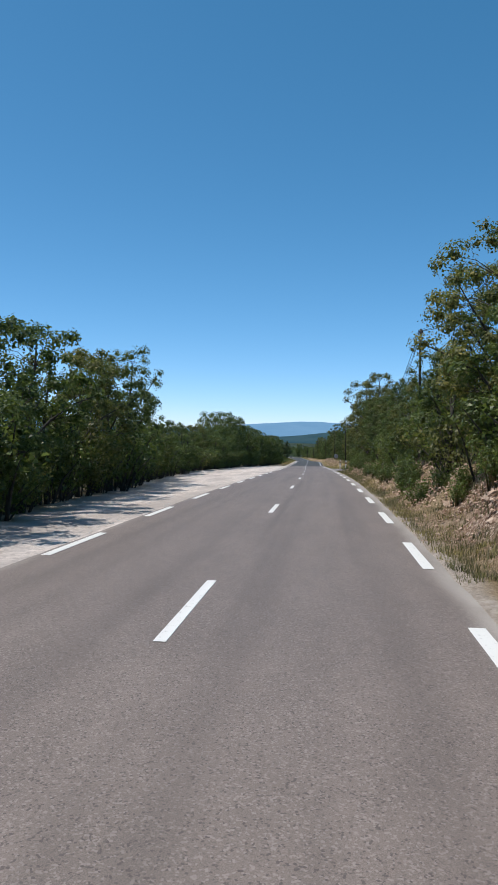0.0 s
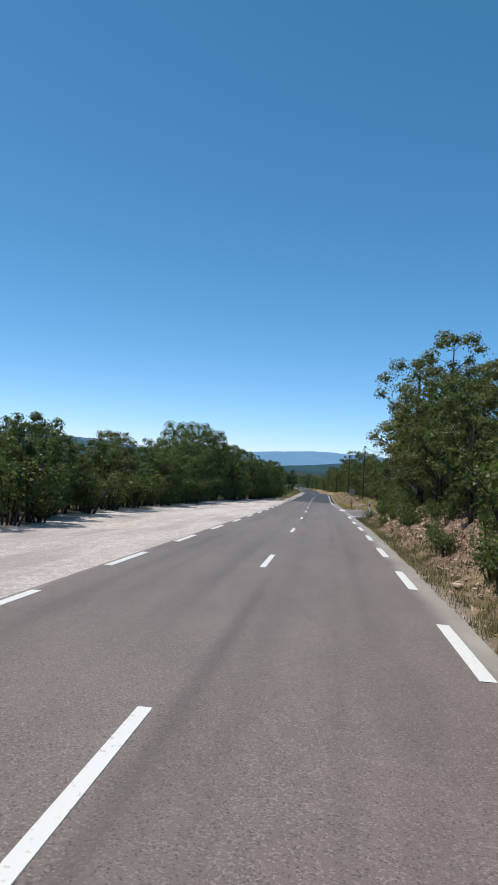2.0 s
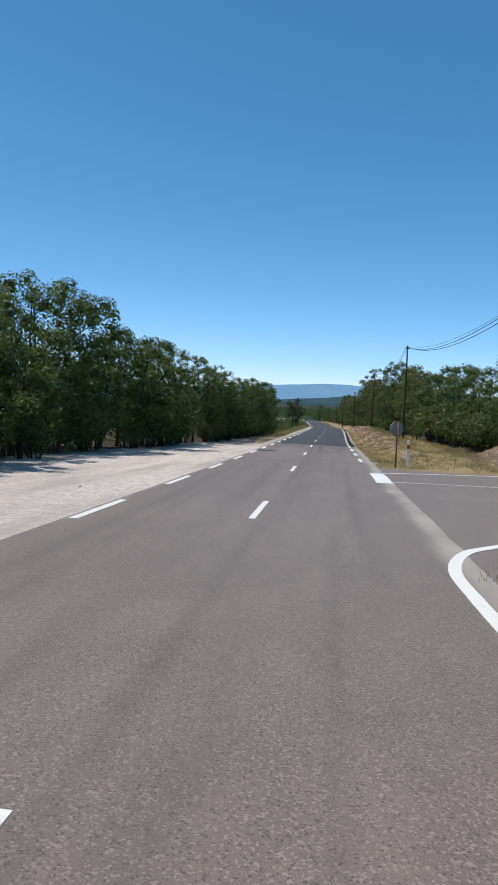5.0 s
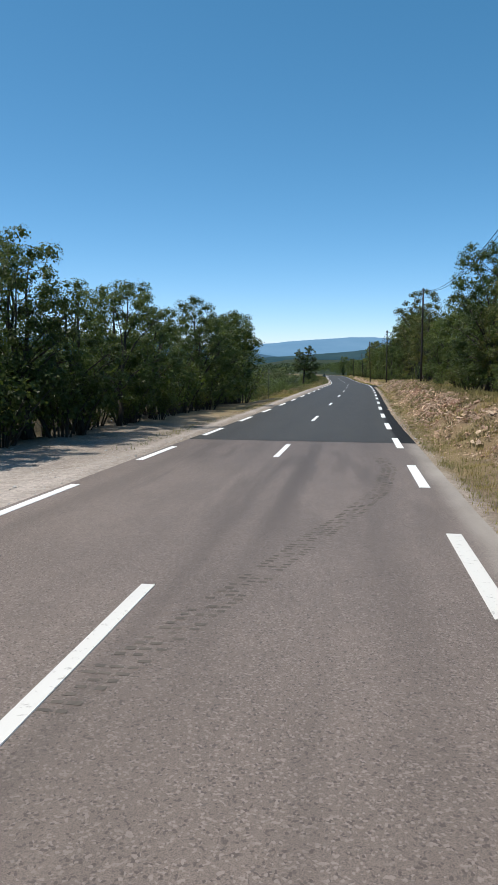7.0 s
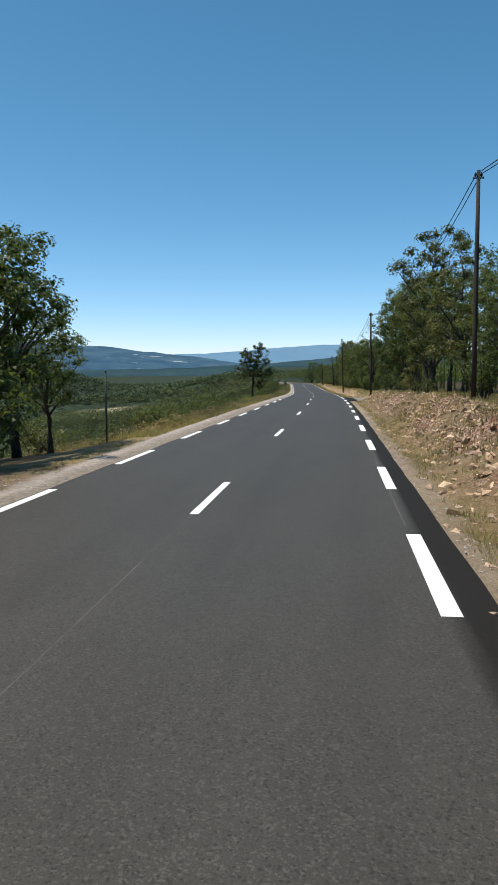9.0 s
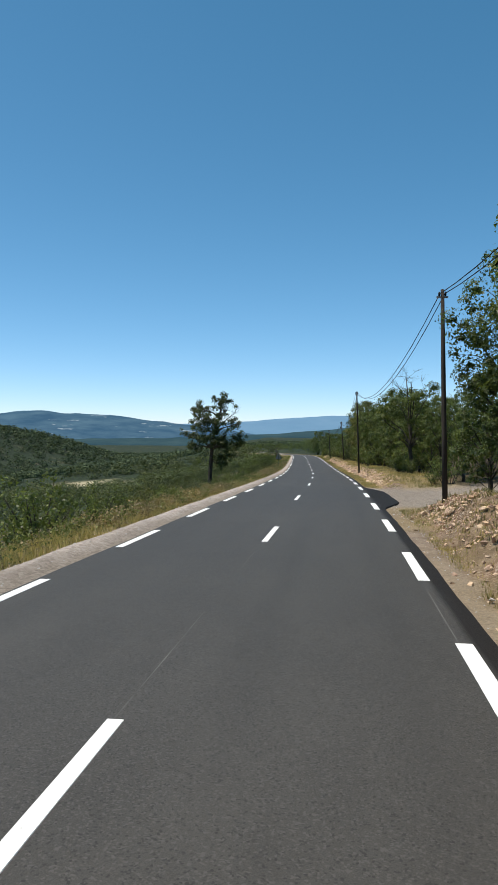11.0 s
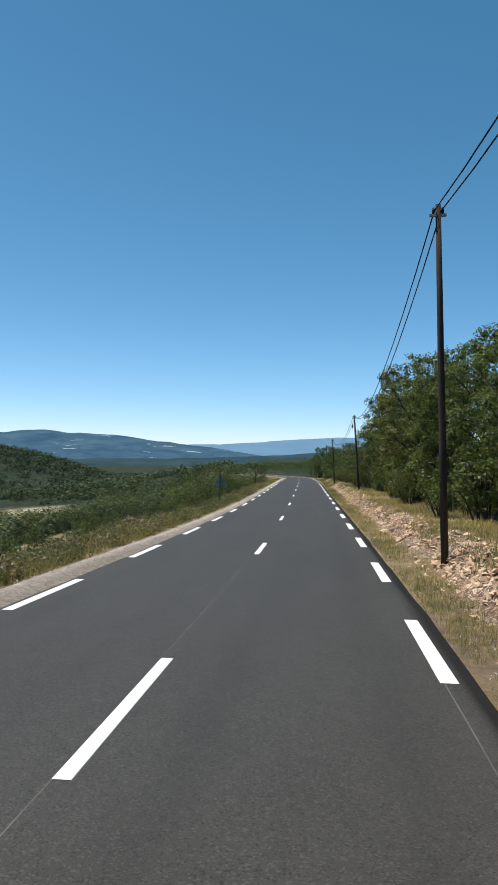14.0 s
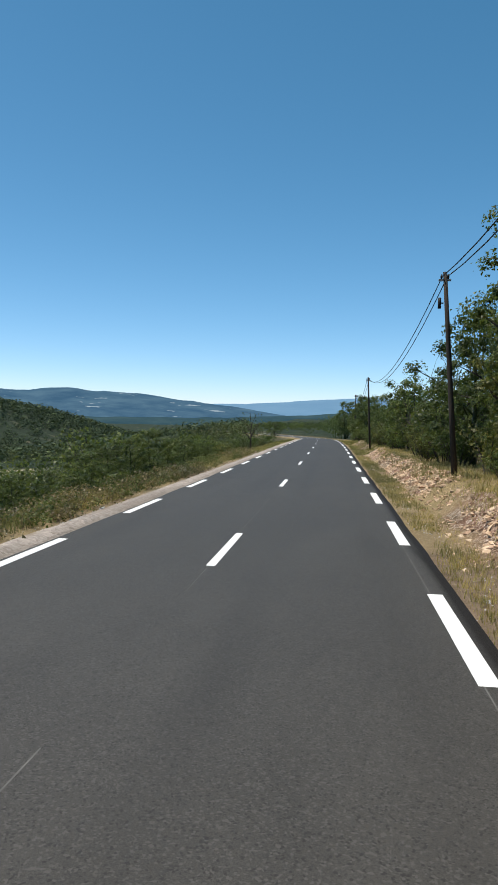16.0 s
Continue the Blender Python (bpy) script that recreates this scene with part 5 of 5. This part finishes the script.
# ---- wooden line poles and their cables ----
def line_pole(foot, top, stay=False, label="dark weathered wooden telephone pole"):
    a, b = at(*foot), at(*top)
    g = float(height(foot[0], foot[1]))
    a = at(foot[0], foot[1], g - 0.2)
    ob = empty("telephone_pole", Matrix.Translation(a), label, "pole", "telephone poles")
    bm = bmesh.new()
    h = b - a
    tube(bm, [Vector(), h * 0.35, h * 0.7, h], [0.082, 0.075, 0.065, 0.055], 10)
    part("pole", bm, M_POLE, ob)
    bm = bmesh.new()
    box(bm, 0.34, 0.05, 0.06, Matrix.Translation(h + Vector((0, 0, -0.22))), 0.008)
    part("crossarm", bm, M_STEEL, ob, "short steel cable bracket")
    for x in (-0.09, 0.09):
        bm = bmesh.new()
        tube(bm, [h + Vector((x, 0, -0.2)), h + Vector((x, 0, -0.13)), h + Vector((x, 0, -0.06))], [0.02, 0.035, 0.018], 8)
        part("insulator", bm, M_CABLE, ob, "dark insulator")
    if stay:
        bm = bmesh.new()
        tube(bm, [h + Vector((-0.12, 0.02, -1.0)), h + Vector((-0.12, 0.02, -0.7))], [0.045, 0.045], 8)
        box(bm, 0.1, 0.03, 0.03, Matrix.Translation(h + Vector((-0.06, 0.02, -0.85))))
        part("splice_case", bm, M_CABLE, ob, "black cable splice case")
    return b


POLES = [line_pole((-22, 6.6), (-22, 6.6, 8.2)), line_pole((31.3, 6.3), (31.3, 6.3, 8.1)), line_pole((76.5, 8.4), (76.5, 8.4, 7.9)), line_pole((121.5, 7.0), (121.8, 6.95, 8.1)),
         line_pole((156.2, 6.1), (156.6, 6.1, 8.1)), line_pole((188.3, 4.6), (189.0, 4.55, 6.75)), line_pole((231.9, 4.17), (231.4, 3.86, 7.45)),
         line_pole((270.9, 4.96), (271.2, 4.54, 6.3), True), line_pole((306.0, 4.5), (306.0, 4.2, 5.7)), line_pole((345.0, 4.8), (345.0, 4.8, 6.2))]


def cable(a, b, sag, r=0.014):
    n = 14
    bm = bmesh.new()
    o = (a + b) / 2
    tube(bm, [a.lerp(b, i / n) - o - Vector((0, 0, sag * 4 * (i / n) * (1 - i / n))) for i in range(n + 1)], [r] * (n + 1), 5)
    me = bpy.data.meshes.new("overhead_cable")
    bm.to_mesh(me)
    bm.free()
    me.materials.append(M_CABLE)
    ob = new("overhead_cable", me)
    ob.location = o
    tagged(ob, "sagging black overhead telephone cable between poles", "cable", "overhead cables")


for a, b in zip(POLES, POLES[1:]):
    side = Vector((0.07, 0, 0))
    sag = (b - a).length * 0.035
    cable(a - side + Vector((0, 0, -0.12)), b - side + Vector((0, 0, -0.12)), sag)
    if a.y < 100:
        cable(a + Vector((0, 0, -0.3)), b + Vector((0, 0, -0.05)), sag * 0.85, 0.008)
    cable(a + side + Vector((0, 0, -0.12)), b + side + Vector((0, 0, -0.12)), sag * 1.06)


# ---- delineator posts, signs, stakes ----
def delineator(s, d, h=1.15):
    ob = empty("delineator_post", Matrix.Translation(ground_at(s, d)) @ pose(0, 0, 0, 0, 0, heading(s)), "white plastic delineator post with a red reflective band", "post", "delineator posts")
    bm = bmesh.new()
    box(bm, 0.125, 0.10, h * 0.68 + 0.15, Matrix.Translation((0, 0, h * 0.34 - 0.075)), 0.02)
    part("post", bm, M_WHITE, ob)
    bm = bmesh.new()
    box(bm, 0.128, 0.103, h * 0.14, Matrix.Translation((0, 0, h * 0.75)), 0.012)
    part("reflective_band", bm, M_RED, ob, "dark red reflective band")
    bm = bmesh.new()
    box(bm, 0.125, 0.10, h * 0.19, Matrix.Translation((0, 0, h * 0.905)), 0.02)
    part("cap", bm, M_WHITE, ob)


delineator(75.2, 4.56, 1.2)
delineator(98.6, 5.0, 1.25)


def round_sign(s, d):
    ob = empty("road_sign", Matrix.Translation(ground_at(s, d)) @ pose(0, 0, 0, 0, 0, heading(s) + 25), "eight-sided road sign seen from its rusty back on a brown post", "sign")
    bm = bmesh.new()
    tube(bm, [(0, 0, -0.2), (0, 0, 2.05)], [0.04, 0.04], 8)
    part("post", bm, M_RUST, ob)
    bm = bmesh.new()
    r = bmesh.ops.create_cone(bm, cap_ends=True, segments=8, radius1=0.36, radius2=0.36, depth=0.03, matrix=pose(0, 0.06, 1.8, 90, 0, 0) @ pose(0, 0, 0, 0, 0, 22.5))
    part("plate", bm, M_STEEL, ob, "grey back of an eight-sided plate")
    bm = bmesh.new()
    tube(bm, [(0.34 * math.cos(a * math.pi / 4 + 0.39), 0.045, 1.8 + 0.34 * math.sin(a * math.pi / 4 + 0.39)) for a in range(9)], [0.022] * 9, 6)
    part("rim", bm, M_RUST, ob, "rusty folded rim")


round_sign(97.6, 4.37)


M_DULL = two_tone("dull_grey_steel", (0.13, 0.15, 0.145), (0.19, 0.21, 0.20), 9, rough=0.6, depth=0.001)


def triangle_sign(s, d, h):
    ob = empty("warning_sign", Matrix.Translation(ground_at(s, d)) @ pose(0, 0, 0, 0, 0, heading(s)), "grey back of a triangular warning sign on a dark post", "sign")
    bm = bmesh.new()
    box(bm, 0.06, 0.05, h + 0.25, Matrix.Translation((0, 0, h / 2 - 0.125)), 0.006)
    part("post", bm, M_GREENSTEEL, ob)
    bm = bmesh.new()
    vs = [bm.verts.new((x, 0.05, z)) for x, z in ((-0.39, h - 0.82), (-0.36, h - 0.87), (0.36, h - 0.87), (0.39, h - 0.82), (0.04, h - 0.09), (-0.04, h - 0.09))]
    f = bm.faces.new(vs)
    ex = bmesh.ops.extrude_face_region(bm, geom=[f])
    bmesh.ops.translate(bm, verts=[v for v in ex["geom"] if isinstance(v, bmesh.types.BMVert)], vec=(0, 0.025, 0))
    bmesh.ops.recalc_face_normals(bm, faces=bm.faces)
    part("plate", bm, M_DULL, ob, "dull grey back of a triangular plate")
    for z in (h - 0.72, h - 0.42):
        bm = bmesh.new()
        box(bm, 0.5 if z < h - 0.6 else 0.3, 0.02, 0.035, Matrix.Translation((0, 0.04, z)))
        part("rail", bm, M_STEEL, ob)


triangle_sign(259.6, -4.15, 1.95)


def stake(s, d, h, label):
    ob = empty("verge_stake", Matrix.Translation(ground_at(s, d)), label, "stake")
    bm = bmesh.new()
    tube(bm, [(0, 0, -0.2), (0, 0, h * 0.5), (0.01, 0, h)], [0.035, 0.033, 0.03], 8)
    part("post", bm, M_GREENSTEEL, ob)
    bm = bmesh.new()
    tube(bm, [(0.01, 0, h), (0.01, 0, h + 0.03)], [0.04, 0.03], 8)
    part("cap", bm, M_GREENSTEEL, ob)


stake(155.0, -5.2, 2.2, "slim dull green steel marker post on the verge")


# ---- manhole in its dark patch on the left lane ----
def manhole(s, d):
    ob = empty("manhole_cover", Matrix.Translation(at(s, d, 0.006)) @ pose(0, 0, 0, 0, 0, heading(s)), "round cast-iron manhole cover in a dark asphalt patch", "manhole")
    bm = bmesh.new()
    bmesh.ops.create_cone(bm, cap_ends=True, segments=40, radius1=0.42, radius2=0.42, depth=0.012)
    part("frame", bm, M_IRON, ob)
    bm = bmesh.new()
    bmesh.ops.create_cone(bm, cap_ends=True, segments=40, radius1=0.33, radius2=0.32, depth=0.02)
    for i in range(5):
        box(bm, 0.03, 0.5 - abs(i - 2) * 0.09, 0.008, Matrix.Translation(((i - 2) * 0.11, 0, 0.012)))
    part("lid", bm, M_IRON, ob, "ribbed iron lid")


me = strip("asphalt_patch", 105.9, 107.7, 0.3, lambda s: s * 0 - 2.95, lambda s: s * 0 - 1.75, M_PATCH, z=0.004, cols=5)
tagged(new("asphalt_patch", me), "dark repaired asphalt patch", "road patch", kind="structure")
manhole(106.8, -2.42)


# ---- distant land ----
def ridge(name, dist, az0, az1, profile, foot, material, label, seed, depth=500):
    """A far ridge with a front slope, crest heights as elevation angles seen from the road."""
    az = np.linspace(az0, az1, 160)
    cx, cy, cz = -2.0, 130.0, -2.0
    el = np.interp(az, *profile) + (fbm(az * 0.9 + seed, az * 0 + 2, 5) - 0.5) * 0.16
    rows = []
    for k in range(9):
        t = k / 8
        r = dist + depth * t
        z = foot + (cz + np.tan(np.radians(el)) * (dist + depth) - foot) * t ** 0.7
        bumpy = (fbm(az * 1.7 + k, az * 0 + seed, 4) - 0.5) * depth * 0.25 * (1 - t)
        rows.append(np.stack([cx - np.sin(np.radians(az)) * (r + bumpy), cy + np.cos(np.radians(az)) * (r + bumpy), z], -1))
    rows.append(rows[-1] * np.array([1.08, 1.08, 1]) - np.array([0, 0, 120]))
    v = np.stack(rows, 0)
    me = shade(mesh_arrays(name, v.reshape(-1, 3), grid_faces(10, 160)[:, ::-1], material))
    tagged(new(name, me), label, "mountain", kind="structure")


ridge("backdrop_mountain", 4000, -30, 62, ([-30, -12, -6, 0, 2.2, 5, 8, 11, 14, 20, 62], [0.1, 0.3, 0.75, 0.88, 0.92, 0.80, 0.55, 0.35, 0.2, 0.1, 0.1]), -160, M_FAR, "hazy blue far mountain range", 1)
ridge("backdrop_plateau", 3000, 8, 75, ([8, 11, 13.4, 16.5, 19.6, 23, 25.1, 28.7, 30.4, 34, 45, 75], [-0.6, -0.15, 0.13, 0.48, 0.88, 0.98, 1.2, 0.9, 1.02, 1.1, 1.5, 1.2]), -150, M_PLATEAU, "haze-blue wooded plateau with pale fields", 2, 700)
ridge("backdrop_ridge", 2300, -40, 40, ([-40, -10, 0, 3, 6, 9, 12, 16, 40], [0.6, 0.5, 0.1, -0.2, -0.45, -0.6, -0.8, -0.9, -1.2]), -120, M_RIDGE, "hazy dark wooded ridge below the mountains", 3)


# ---- loose stones on the lay-by and along its edge ----
def lay_by_stones():
    rs = random.Random(31)
    base = [(np.array([v.co[:] for v in m.vertices]), np.array([p.vertices[:] for p in m.polygons])) for m in CHIPS]
    V, F, n = [], [], 0
    for k in range(6200):
        s = rs.uniform(8, 118) if k < 2400 else rs.uniform(118, 290)
        e = float(TREE_L(s)) if s < 118 else 4.3
        d = rs.gauss(3.5, 0.16) if k > 4300 else -(3.15 + rs.expovariate(1.6)) if rs.random() < 0.7 else -rs.uniform(3.3, e)
        size = rs.uniform(0.015, 0.055) if rs.random() < 0.985 else rs.uniform(0.08, 0.13)
        m = np.array(Matrix.Translation(ground_at(s, d, -size * 0.1)) @ pose(0, 0, 0, rs.uniform(-30, 30), rs.uniform(-30, 30), rs.uniform(0, 360)) @ Matrix.Scale(size, 4))
        v, f = base[k % 9]
        V.append(v @ m[:3, :3].T + m[:3, 3])
        F.append(f + n)
        n += len(v)
    tagged(new("loose_stones", mesh_arrays("loose_stones", np.concatenate(V), np.concatenate(F), M_STONE)), "small pale loose stones on the gravel lay-by and verges", "stones", kind="stuff")


M_STONE = two_tone("pale_grey_stone", (0.34, 0.32, 0.30), (0.62, 0.60, 0.57), 20)
lay_by_stones()

# prototypes that found no place
for proto in OAKS + DRY_OAKS + TALL + TALL_DRY + CLEAR + THIN_OAKS + FAR_OAKS + DARK + BUSHES + FAR_BUSHES:
    if proto.name not in USED:
        for ob in list(proto.children) + [proto]:
            bpy.data.objects.remove(ob)
